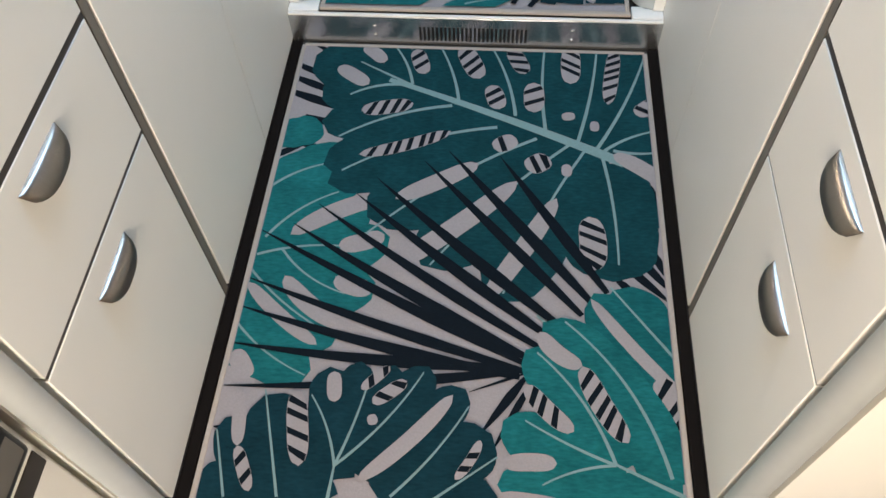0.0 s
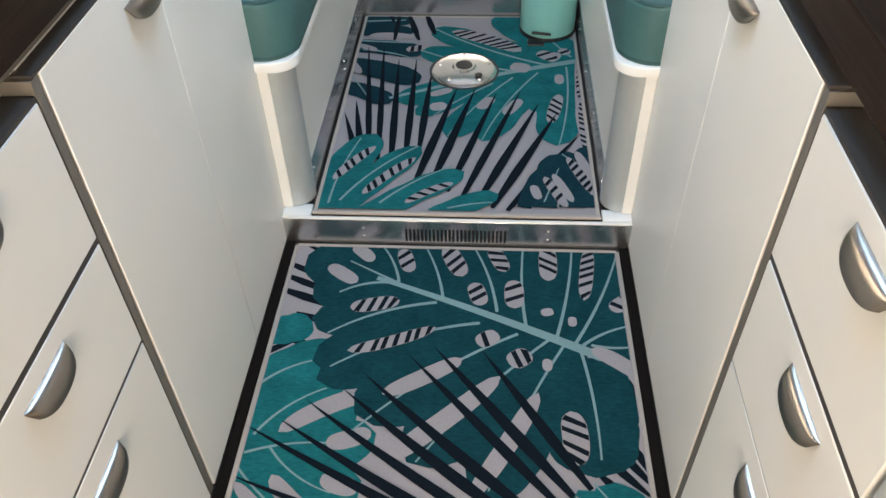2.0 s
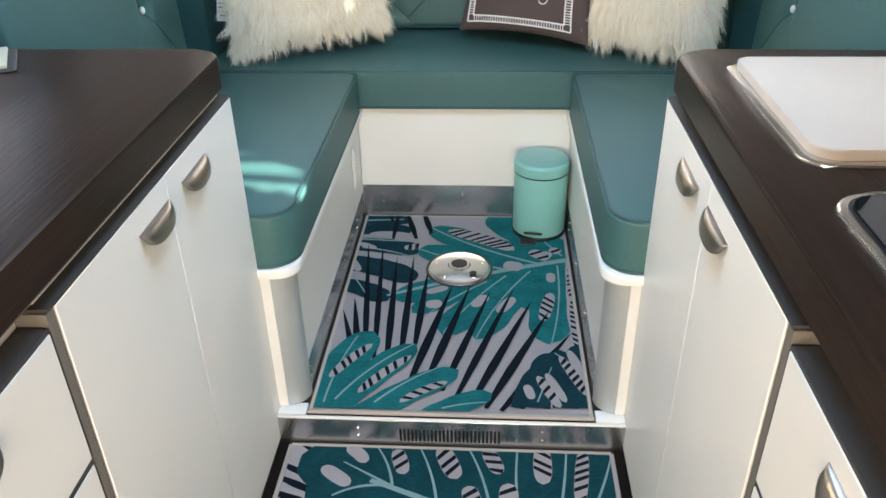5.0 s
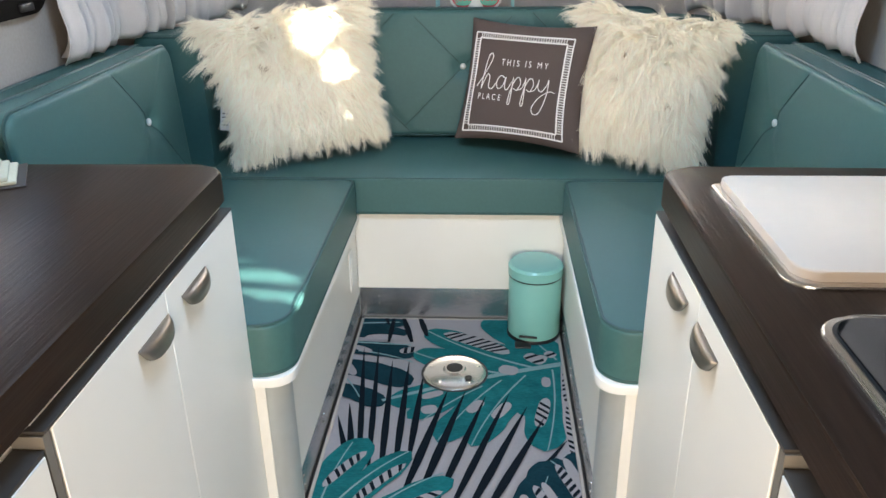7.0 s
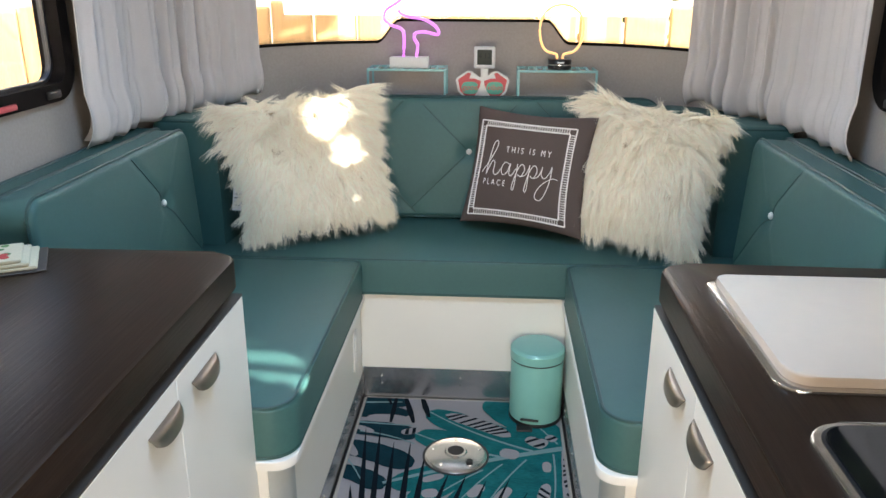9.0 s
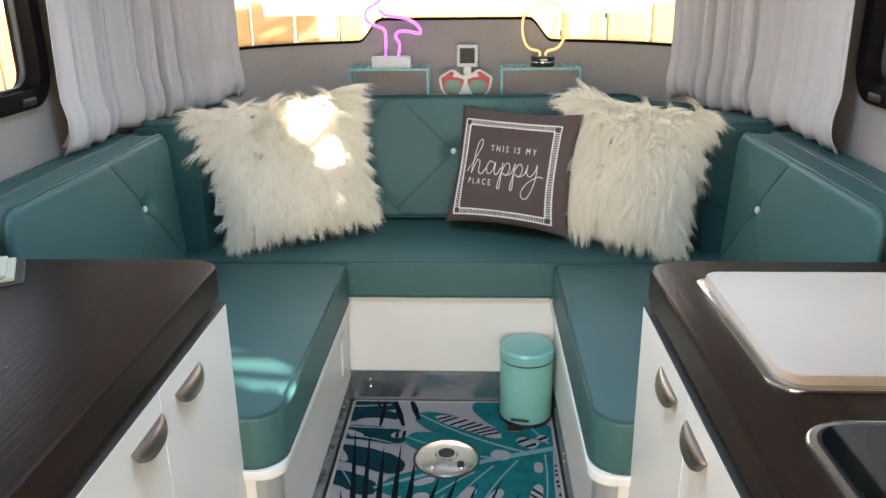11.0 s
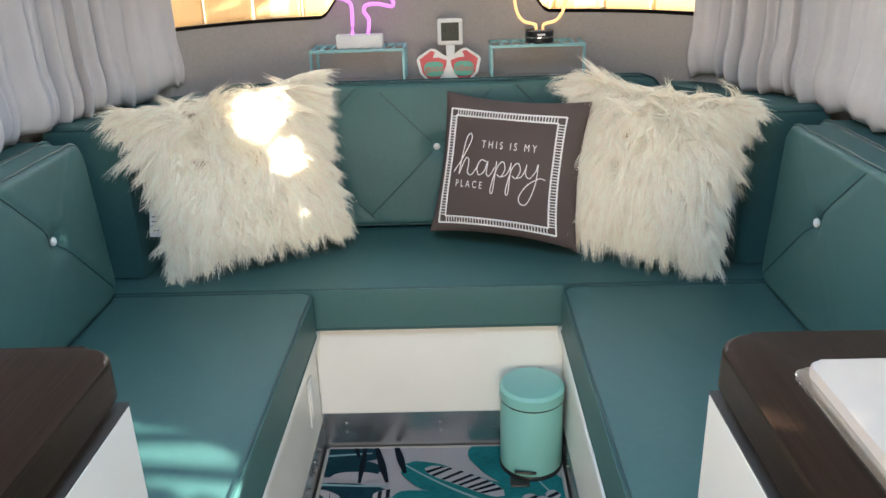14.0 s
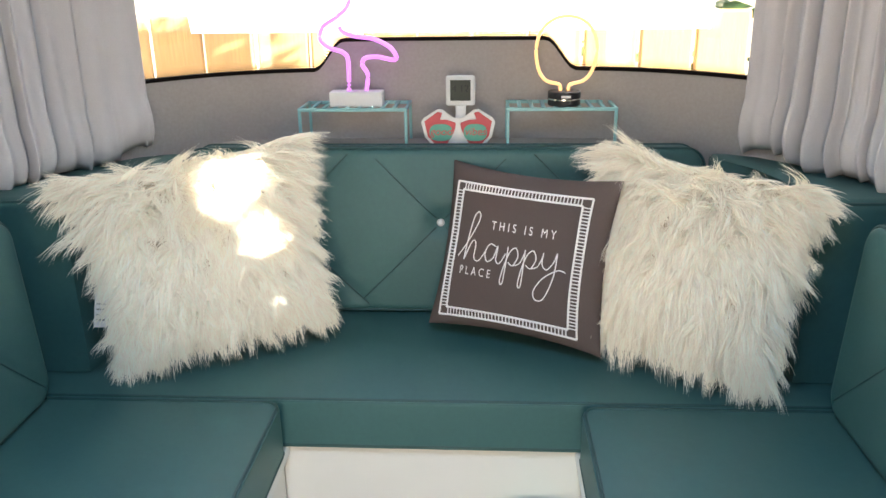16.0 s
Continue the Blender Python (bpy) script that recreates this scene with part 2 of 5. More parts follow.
def lettering(name, text, size, m, material, parent, thick=0.0004, shear=0.0, spacing=1.0, label=""):
    cu = bpy.data.curves.new(name, "FONT")
    cu.body, cu.size, cu.extrude, cu.align_x, cu.align_y, cu.shear, cu.space_character = text, size, thick, "CENTER", "CENTER", shear, spacing
    tmp = bpy.data.objects.new(name, cu)
    scene.collection.objects.link(tmp)
    me = bpy.data.meshes.new_from_object(tmp.evaluated_get(bpy.context.evaluated_depsgraph_get()))
    bpy.data.objects.remove(tmp)
    me.materials.clear()
    me.materials.append(material)
    me.transform(m)
    ob = new(name, me)
    ob.parent = parent
    ob.matrix_parent_inverse = Matrix.Translation(-parent.location)
    if label:
        ob["label"] = label
    return ob


# ---- shell of the trailer ----
W = 0.40          # half width of the aisle
ZU = 0.085        # upper floor
CEIL = 1.95
SIDE = 1.05


def rear_y(x):
    """Plan of the rounded rear wall."""
    return 1.66 - 0.02 * abs(x / 0.36) ** 2 if abs(x) < 0.36 else 1.64 - 0.62 * ((abs(x) - 0.36) / 0.69) ** 2.6


def hump(x):
    """Lower edge of the rear window."""
    s = min(1, max(0, (abs(x) - 0.275) / 0.085))
    return 1.283 - (1.283 - 1.203) * (s * s * (3 - 2 * s)) - 0.02 * max(0, abs(x) - 0.36)


def wall_strip(bm, pts, bottom, top, thick):
    """A curved wall between two heights, given as functions of the plan point."""
    rows = []
    for i, (x, y) in enumerate(pts):
        a, b = pts[max(i - 1, 0)], pts[min(i + 1, len(pts) - 1)]
        d = Vector((b[0] - a[0], b[1] - a[1], 0)).normalized()
        n = Vector((d.y, -d.x, 0))
        n = n if n.dot(Vector((x, y - 0.4, 0))) > 0 else -n
        p = Vector((x, y, 0))
        z0, z1 = bottom(x), top(x)
        rows.append([bm.verts.new(q + Vector((0, 0, z))) for q, z in ((p, z0), (p, z1), (p + n * thick, z1), (p + n * thick, z0))])
    for p, q in zip(rows, rows[1:]):
        for j in range(4):
            bm.faces.new((p[j], q[j], q[(j + 1) % 4], p[(j + 1) % 4]))
    bm.faces.new(rows[0])
    bm.faces.new(rows[-1][::-1])
    bmesh.ops.recalc_face_normals(bm, faces=bm.faces)
    return bm


def rear_pts(x0, x1, n):
    return [(x0 + (x1 - x0) * i / n, rear_y(x0 + (x1 - x0) * i / n)) for i in range(n + 1)]


WIN = 0.90
bm = bmesh.new()
wall_strip(bm, rear_pts(-WIN, WIN, 120), lambda x: -0.1, hump, 0.05)
wall_strip(bm, rear_pts(-WIN, WIN, 40), lambda x: 1.62, lambda x: CEIL, 0.05)
wall_strip(bm, rear_pts(-SIDE, -WIN, 10), lambda x: -0.1, lambda x: CEIL, 0.05)
wall_strip(bm, rear_pts(WIN, SIDE, 10), lambda x: -0.1, lambda x: CEIL, 0.05)
structure("wall_rear", bm, GREY_FELT, "curved grey fabric-lined rear wall under a wide window", "wall", True)

WY0, WY1, WZ0, WZ1 = -0.65, 0.62, 1.165, 1.90
for side, name in ((-1, "wall_left"), (1, "wall_right")):
    bm = bmesh.new()
    x0, x1 = side * SIDE, side * (SIDE + 0.05)
    y_start = -2.3
    box(bm, x0, x1, y_start, WY0, -0.1, CEIL)
    box(bm, x0, x1, WY1, 1.03, -0.1, CEIL)
    box(bm, x0, x1, WY0, WY1, -0.1, WZ0)
    box(bm, x0, x1, WY0, WY1, WZ1, CEIL)
    structure(name, bm, GREY_FELT, "grey fabric-lined side wall with a window opening", "wall")
# unseen front wall; its opening is sized to pass the front fill lamp
bm = bmesh.new()
box(bm, -1.1, -0.4, -2.35, -2.3, -0.1, CEIL)
box(bm, 0.4, 1.1, -2.35, -2.3, -0.1, CEIL)
box(bm, -0.4, 0.4, -2.35, -2.3, -0.1, 0.22)
box(bm, -0.4, 0.4, -2.35, -2.3, 1.38, CEIL)
structure("wall_front", bm, GREY_FELT, "plain grey wall, unseen, with an opening added for the fill lamp", "wall")
bm = bmesh.new()
box(bm, -1.1, 1.1, -2.35, -0.4, CEIL, CEIL + 0.05)
box(bm, -1.1, 1.1, 0.1, 1.75, CEIL, CEIL + 0.05)
box(bm, -1.1, -0.25, -0.4, 0.1, CEIL, CEIL + 0.05)
box(bm, 0.25, 1.1, -0.4, 0.1, CEIL, CEIL + 0.05)
structure("ceiling", bm, GREY_FELT, "grey fabric ceiling with a roof hatch", "ceiling")
structure("floor", boxed(-1.1, 1.1, -2.35, -0.0262, -0.1, -0.006), DARK_EDGE, "dark lower floor of the aisle", "floor")
structure("floor_upper", boxed(-1.1, 1.1, -0.0255, 1.7, -0.1, ZU - 0.012), DARK_EDGE, "raised floor between the benches", "floor")
for side in (-1, 1):
    structure("baseboard", boxed(side * 0.3795, side * 0.3995, -1.3, -0.036, -0.006, 0.005, bevel=0.002), RUBBER, "black rubber strip along the aisle floor", "baseboard")

# riser of the step
riser = thing("step_riser", (0, -0.02, 0.04), "brushed aluminium step riser with a slotted vent", "step")
bm = bmesh.new()
box(bm, -W, W, -0.034, -0.026, -0.004, ZU - 0.012, 0.001)
part("plate", bm, ALU, riser, smooth=False)
part("trim", boxed(-W + 0.001, W - 0.001, -0.0365, -0.0285, ZU - 0.0105, ZU - 0.005, bevel=0.002), TRIM_WHITE, riser, "pale metal nosing along the step")
for s in (-1, 1):
    part("trim", boxed(s * 0.3335, s * 0.399, -0.028, 0.010, ZU - 0.0115, ZU - 0.0035, bevel=0.001), TRIM_WHITE, riser)
for i in range(26):
    x = -0.114 + 0.2285 * i / 25
    part("slot", boxed(x - 0.0026, x + 0.0026, -0.0358, -0.0335, 0.012, 0.050, bevel=0.0012, segs=1), BLACK, riser, "dark vent slot" if i == 0 else "")
for x in (-0.213, 0.213):
    for z in (0.024, 0.048):
        bm = bmesh.new()
        bmesh.ops.create_uvsphere(bm, u_segments=10, v_segments=6, radius=0.0045, matrix=Matrix.Translation((x, -0.035, z)) @ Matrix.Diagonal((1, 0.5, 1, 1)))
        part("bolt", bm, CHROME, riser)

# ---- rear window, side windows ----
rear = thing("window_1", (0, 1.66, 1.2), "wide curved rear window with black dotted edge", "window")
rear["kind"] = "structure"
part("window_frame", wall_strip(bmesh.new(), [(x, y - 0.003) for x, y in rear_pts(-WIN, WIN, 120)], lambda x: hump(x) - 0.004, lambda x: hump(x) + 0.006, 0.02), RUBBER, rear, "black rubber edge")
part("window_frame", wall_strip(bmesh.new(), [(x, y - 0.003) for x, y in rear_pts(-WIN, WIN, 60)], lambda x: 1.606, lambda x: 1.626, 0.02), RUBBER, rear, "black rubber edge")
pane = part("pane", wall_strip(bmesh.new(), [(x, y + 0.022) for x, y in rear_pts(-WIN, WIN, 60)], lambda x: hump(x) - 0.01, lambda x: 1.63, 0.005), GLASS, rear, "clear glass")
pane.visible_shadow = False
vs, fs = [], []
for row in range(5):
    for i in range(330):
        x = -WIN + 0.0052 * (i + 0.5 * (row % 2)) + 0.03
        if x > WIN - 0.02:
            continue
        s, c = 0.0023 - 0.0004 * row, Vector((x, rear_y(x) + 0.0195, hump(x) + 0.009 + 0.0044 * row))
        k = len(vs)
        vs += [c + Vector((s * math.cos(a), 0, s * math.sin(a))) for a in (0, 1.571, 3.1416, 4.712)]
        fs.append((k, k + 1, k + 2, k + 3))
me = bpy.data.meshes.new("dot_band")
me.from_pydata(vs, [], fs)
me.materials.append(RUBBER)
dots = new("dot_band", me)
dots.parent = rear
dots.matrix_parent_inverse = Matrix.Translation(-rear.location)
tagged(dots, "fine black printed dots along the glass", kind="stuff")

for side, name in ((-1, "window_2"), (1, "window_3")):
    w = thing(name, (side * SIDE, 0.1, WZ0), "side window in a thick rounded black frame", "window")
    w["kind"] = "structure"
    def ring(bm, x0, x1, grow, width, r):
        a = rounded(WY0 - grow, WY1 + grow, WZ0 - grow, WZ1 + grow, (r,) * 4, 8)
        b = rounded(WY0 - grow + width, WY1 + grow - width, WZ0 - grow + width, WZ1 + grow - width, (max(r - width, 0.01),) * 4, 8)
        loops = [[bm.verts.new((x, y, z)) for y, z in o] for x, o in ((x0, a), (x1, a), (x1, b), (x0, b))]
        k = len(a)
        for p, q in zip(loops, loops[1:] + loops[:1]):
            for i in range(k):
                bm.faces.new((p[i], p[(i + 1) % k], q[(i + 1) % k], q[i]))
        bmesh.ops.recalc_face_normals(bm, faces=bm.faces)
        return bm
    part("window_frame", ring(bmesh.new(), side * (SIDE - 0.022), side * (SIDE + 0.045), 0.035, 0.045, 0.09), RUBBER, w, "glossy black plastic frame")
    part("sash", ring(bmesh.new(), side * (SIDE + 0.012), side * (SIDE + 0.03), -0.008, 0.008, 0.06), BLACK, w, "inner black sash")
    p = part("pane", boxed(side * (SIDE + 0.018), side * (SIDE + 0.023), WY0 + 0.01, WY1 - 0.01, WZ0 + 0.01, WZ1 - 0.01), GLASS, w, "clear pane")
    p.visible_shadow = False
    part("latch", boxed(side * (SIDE - 0.03), side * (SIDE - 0.02), 0.50, 0.56, WZ0 - 0.025, WZ0 - 0.005, bevel=0.004), BLACK, w)
    part("latch", boxed(side * (SIDE - 0.032), side * (SIDE - 0.02), 0.22, 0.36, WZ0 - 0.027, WZ0 - 0.013, bevel=0.004), CORAL, w, "red release lever")


# ---- cabinets and worktops ----
def bow_handle(parent, side, y0, y1, z):
    """A cup pull, wide end towards the rear, on a front at x = side * W."""
    bm = bmesh.new()
    n, k = 18, 8
    rings = []
    for i in range(n + 1):
        u = i / n
        y = y0 + (y1 - y0) * u
        f = max(0.0, 1 - abs(2 * u - 1) ** 2.6) ** 0.5
        h, d = 0.028 * f + 0.001, 0.016 * f + 0.0008
        arc = [(d * math.sin(1.5708 * j / k), z + 0.012 - h * (1 - math.cos(1.5708 * j / k))) for j in range(k + 1)]
        arc += [(q[0] - 0.0022 * f, q[1] - 0.0008) for q in arc[::-1]]
        rings.append([bm.verts.new((side * (W - q[0]), y, q[1])) for q in arc])
    for p, q in zip(rings, rings[1:]):
        for j in range(2 * k + 1):
            bm.faces.new((p[j], p[j + 1], q[j + 1], q[j]))
    bmesh.ops.recalc_face_normals(bm, faces=bm.faces)
    return part("handle", bm, NICKEL, parent, "brushed nickel cup handle")


def cabinet(side):
    s = side
    # far unit with two doors
    u = thing("cabinet", (s * 0.7, -0.34, 0), "cream two-door galley cabinet with brushed cup handles", "cabinet", "galley cabinets")
    part("body", boxed(s * 0.422, s * 1.045, -0.680, -0.004, 0.0, 0.845), WHITE, u, smooth=False)
    for y0, y1, hy0, hy1 in ((-0.675, -0.3415, -0.455, -0.340), (-0.3395, -0.002, -0.285, -0.170)):
        d = part("door", boxed(s * W, s * 0.420, y0, y1, 0.008, 0.838, bevel=0.0012, segs=1), WHITE, u)
        bow_handle(d, s, hy0, hy1, 0.788)
    part("rail", boxed(s * 0.4005, s * 0.424, -0.690, 0.0, 0.8385, 0.8425), DARK_EDGE, u, "dark top edge")
    # near unit with three drawers
    u = thing("cabinet", (s * 0.7, -0.88, 0), "cream three-drawer galley cabinet with brushed cup handles", "cabinet", "galley cabinets")
    end = -1.088 if s < 0 else -1.045
    yd = end + 0.036
    part("body", boxed(s * 0.440, s * 1.045, end + 0.004, -0.694, 0.0, 0.845), WHITE, u, smooth=False)
    part("gap", boxed(s * 0.4012, s * 0.44, -0.694, -0.679, 0.006, 0.838), GROOVE, u, "grey-brown joint strip")
    # dark filler over the cream body, so the gaps between drawers look shaded
    part("gap", boxed(s * 0.4016, s * 0.438, yd + 0.003, -0.6965, 0.01, 0.822), DARK_EDGE, u, "dark filler standing for shade in the drawer gaps")
    for z0, z1, hz in ((0.008, 0.427, 0.378), (0.431 if s > 0 else 0.434, 0.615, 0.578), (0.625, 0.816, 0.778)):
        d = part("drawer", boxed(s * W, s * 0.4185, yd, -0.698, z0, z1, bevel=0.0012, segs=1), WHITE, u)
        bow_handle(d, s, -0.930, -0.830, hz)
    # rounded aluminium corner post at the near end
    bm = bmesh.new()
    r = 0.027
    out = [(s * (W + r - r * math.cos(a)), end + r - r * math.sin(a)) for a in [radians(9 * i) for i in range(11)]] + [(s * (W + r), end + r)]
    extruded(bm, out if s > 0 else out[::-1], 0.0, 0.838)
    part("corner_post", bm, ALU_SATIN, u, "satin aluminium corner post")
    return u


cabinet(-1)
cabinet(1)
for s, near in ((-1, -1.12), (1, -1.12)):
    name = "worktop"
    w = thing(name, (s * 0.7, -0.5, 0.868), "dark brown woodgrain worktop with a rounded edge", "worktop", "galley worktops")
    o = rounded(s * 0.400 if s > 0 else -1.045, 1.045 if s > 0 else s * 0.400, near, 0.014, (0.05, 0.0, 0.0, 0.055) if s > 0 else (0.0, 0.05, 0.055, 0.0), 8)
    part("slab", extruded(bmesh.new(), o, 0.868, 0.924, 0.008, 4), WOOD, w)
    part("edge_strip", boxed(s * 0.4215, s * 1.04, near + 0.06, -0.004, 0.8455, 0.8675), GROOVE, w, "pale strip under the edge")

# unit beyond the left drawers
st = thing("storage_unit", (-0.74, -1.35, 0), "cream storage unit with a black latch strip beside the drawers", "cabinet")
part("body", boxed(-1.045, -0.440, -1.62, -1.092, 0.0, 0.845, bevel=0.004), WHITE, st, smooth=False)
part("latch_strip", boxed(-0.441, -0.424, -1.50, -1.104, 0.372, 0.440, bevel=0.008, segs=3), BLACK, st, "black rounded latch strip")
part("inlay", boxed(-0.4295, -0.4235, -1.49, -1.112, 0.384, 0.428, bevel=0.002), GROOVE, st)
part("slot", boxed(-0.441, -0.4375, -1.50, -1.100, 0.312, 0.346, bevel=0.001), DARK_EDGE, st, "dark brown slot")

# ---- benches ----
for s in (-1, 1):
    b = thing("bench_base", (s * 0.7, 0.45, ZU), "cream bench box with aluminium corner post and kick plate", "bench", "bench boxes")
    part("side_panel", boxed(s * 0.335, s * 0.350, 0.047, 0.936, ZU + 0.09, 0.440), WHITE, b, smooth=False)
    part("kick_plate", boxed(s * 0.3335, s * 0.350, 0.047, 0.936, ZU - 0.004, ZU + 0.0895), ALU, b, "aluminium kick plate with rivets", smooth=False)
    for y in (0.06, 0.30, 0.54, 0.78):
        for z in (0.125, 0.150):
            bm = bmesh.new()
            bmesh.ops.create_uvsphere(bm, u_segments=8, v_segments=5, radius=0.004, matrix=Matrix.Translation((s * 0.3333, y, z)))
            part("rivet", bm, CHROME, b)
    part("end_panel", boxed(s * 0.378, s * 0.3995, -0.004, 0.010, ZU - 0.002, 0.440), TRIM_WHITE, b, smooth=False)
    out = [(s * (0.332 + 0.046 - 0.046 * math.cos(a)), 0.047 - 0.047 * math.sin(a)) for a in [radians(9 * i) for i in range(11)]] + [(s * 0.378, 0.047)]
    part("corner_post", extruded(bmesh.new(), out if s > 0 else out[::-1], ZU - 0.002, 0.440), ALU_SATIN, b, "satin aluminium corner post")
    part("body", boxed(s * 0.352, s * 1.045, 0.012, 0.936, ZU, 0.440), WHITE, b, smooth=False)
    o = rounded(s * 0.318 if s > 0 else -1.045, 1.045 if s > 0 else s * 0.318, -0.010, 0.936, (0.05, 0, 0, 0) if s > 0 else (0, 0.05, 0, 0), 8)
    part("ledge", extruded(bmesh.new(), o, 0.4405, 0.462, 0.005, 2), TRIM_WHITE, b, "white ledge with a rounded corner")
out_l = thing("outlet_plate", (-0.33, 0.81, 0.31), "white socket plate on the bench side", "socket")
part("plate", boxed(-0.3347, -0.329, 0.785, 0.835, 0.255, 0.385, bevel=0.002), PLASTIC, out_l)
part("insert", boxed(-0.3295, -0.3275, 0.797, 0.823, 0.275, 0.365, bevel=0.001), TRIM_WHITE, out_l)
b = thing("bench_base", (0, 1.2, ZU), "cream rear bench front with aluminium kick plate", "bench", "bench boxes")
part("front_panel", boxed(-0.3335, 0.3335, 0.938, 0.952, 0.198, 0.466), WHITE, b, smooth=False)
part("kick_plate", boxed(-0.3325, 0.3325, 0.9365, 0.952, ZU - 0.004, 0.1975), ALU, b, "aluminium kick plate", smooth=False)
for x in (-0.268, -0.004, 0.26):
    for z in (0.137, 0.165):
        bm = bmesh.new()
        bmesh.ops.create_uvsphere(bm, u_segments=8, v_segments=5, radius=0.004, matrix=Matrix.Translation((x, 0.9355, z)))
        part("rivet", bm, CHROME, b)
part("body", boxed(-1.0, 1.0, 0.954, 1.35, ZU, 0.463), WHITE, b, smooth=False)


def seat_cushion(x0, x1, y0, y1, z0, z1, radii, label):
    c = thing("seat_cushion", ((x0 + x1) / 2, (y0 + y1) / 2, z0), label, "cushion", "bench seat cushions")
    o = rounded(x0, x1, y0, y1, radii, 8)
    bm = extruded(bmesh.new(), o, z0, z1, 0.009, 4)
    part("cover", bm, TEAL, c)
    inner = rounded(x0 + 0.006, x1 - 0.006, y0 + 0.006, y1 - 0.006, [max(r - 0.006, 0.004) for r in radii], 8)
    part("piping", tube(bmesh.new(), [(x, y, z1 - 0.0005) for x, y in inner], 0.0042, True, 6), TEAL_PIPE, c, "stitched piping")
    low = rounded(x0 + 0.001, x1 - 0.001, y0 + 0.001, y1 - 0.001, [max(r - 0.001, 0.004) for r in radii], 8)
    part("piping", tube(bmesh.new(), [(x, y, z0 + 0.006) for x, y in low], 0.003, True, 6), TEAL_PIPE, c)
    return c


seat_cushion(-0.98, -0.318, -0.004, 0.918, 0.4625, 0.583, (0.02, 0.07, 0.035, 0.02), "teal vinyl bench seat cushion with piped edges")
seat_cushion(0.322, 0.98, -0.004, 0.918, 0.4625, 0.583, (0.07, 0.02, 0.02, 0.035), "teal vinyl bench seat cushion with piped edges")
seat_cushion(-0.99, 0.99, 0.922, 1.42, 0.4665, 0.583, (0.02, 0.02, 0.03, 0.03), "long teal vinyl rear seat cushion")


def back_cushion(width, height, depth, m, label, button=None, seam=0.21, diamond=True, line=0, group="backrest cushions"):
    """A padded back panel in its own axes: x across, y up, z outward; m puts it in the room."""
    c = thing("backrest_cushion", m.translation, label, "cushion", group)
    nx, ny, r = 101, 61, 0.016
    def grid(k, size):
        return [size * (0.5 - 0.5 * math.cos(3.14159 * i / (k - 1))) * 0.5 + size * 0.5 * i / (k - 1) for i in range(k)]
    xs, ys = grid(nx, width), grid(ny, height)
    bm = bmesh.new()
    rows = []
    for y in ys:
        row = []
        for x in xs:
            ex, ey = min(x, width - x), min(y, height - y)
            e = min(ex, ey)
            z = depth - (r - math.sqrt(max(0, r * r - max(0, r - e) ** 2)))
            z += 0.008 * math.sin(3.1416 * x / width) * math.sin(3.1416 * y / height)
            if button:
                bx, by = button
                q = math.hypot(x - bx, y - by)
                z -= 0.016 * math.exp(-(q / 0.035) ** 2)
                a = abs(abs(x - bx) - abs(y - by)) / 1.414
                if q < 0.30:
                    z -= (0.003 if not line or (x - bx) * (y - by) * line > 0 else 0.0015) * math.exp(-(a / 0.010) ** 2)
                far = 9 if not diamond else abs(abs(x - bx) + abs(y - by) - 2 * seam) / 1.414
                z -= 0.005 * math.exp(-(far / 0.010) ** 2)
            R = 0.05
            cx, cy = min(max(x, R), width - R), min(max(y, R), height - R)
            dx, dy = x - cx, y - cy
            if dx and dy:
                f = max(abs(dx), abs(dy)) / math.hypot(dx, dy)
                dx, dy = dx * f, dy * f
            row.append(bm.verts.new((cx + dx, cy + dy, z)))
        rows.append(row)
    for p, q in zip(rows, rows[1:]):
        for i in range(nx - 1):
            bm.faces.new((p[i], p[i + 1], q[i + 1], q[i]))
    rim = rows[0] + [w[-1] for w in rows[1:-1]] + rows[-1][::-1] + [w[0] for w in rows[-2:0:-1]]
    back = [bm.verts.new((v.co.x, v.co.y, 0)) for v in rim]
    k = len(rim)
    for i in range(k):
        bm.faces.new((rim[(i + 1) % k], rim[i], back[i], back[(i + 1) % k]))
    bm.faces.new(back)
    bmesh.ops.recalc_face_normals(bm, faces=bm.faces)
    bmesh.ops.transform(bm, matrix=m, verts=bm.verts)
    part("cover", bm, TEAL, c)
    for z, g in ((depth - r + 0.004, 0.0), (0.012, 0.0)):
        o = rounded(g, width - g, g, height - g, (0.05,) * 4, 7)
        part("piping", tube(bmesh.new(), [m @ Vector((x, y, z)) for x, y in o], 0.0042, True, 6), TEAL_PIPE, c, "stitched piping")
    if button:
        bm = bmesh.new()
        bmesh.ops.create_uvsphere(bm, u_segments=16, v_segments=10, radius=0.0105, matrix=m @ Matrix.Translation((*button, depth - 0.006)) @ Matrix.Diagonal((1, 1, 0.6, 1)))
        part("button", bm, PLASTIC, c, "white upholstery button")
        bm = bmesh.new()
        bx, by = button
        for sx in (-1, 1):
            for sy in (-1, 1):
                if line and sx * sy != line:
                    continue
                for (a0, b0), (a1, b1) in (((0.012, 0.012), (seam, seam)), ((seam, seam), (2 * seam, 0)), ((seam, seam), (0, 2 * seam)))[:3 if diamond else 1]:
                    pts = []
                    for i in range(15):
                        x, y = bx + sx * (a0 + (a1 - a0) * i / 14), by + sy * (b0 + (b1 - b0) * i / 14)
                        if 0.012 < x < width - 0.012 and 0.012 < y < height - 0.012:
                            q = math.hypot(x - bx, y - by)
                            pts.append(m @ Vector((x, y, depth + 0.008 * math.sin(3.1416 * x / width) * math.sin(3.1416 * y / height) - 0.0022 - 0.015 * math.exp(-(q / 0.035) ** 2))))
                    if len(pts) > 1:
                        tube(bm, pts, 0.0016, False, 6)
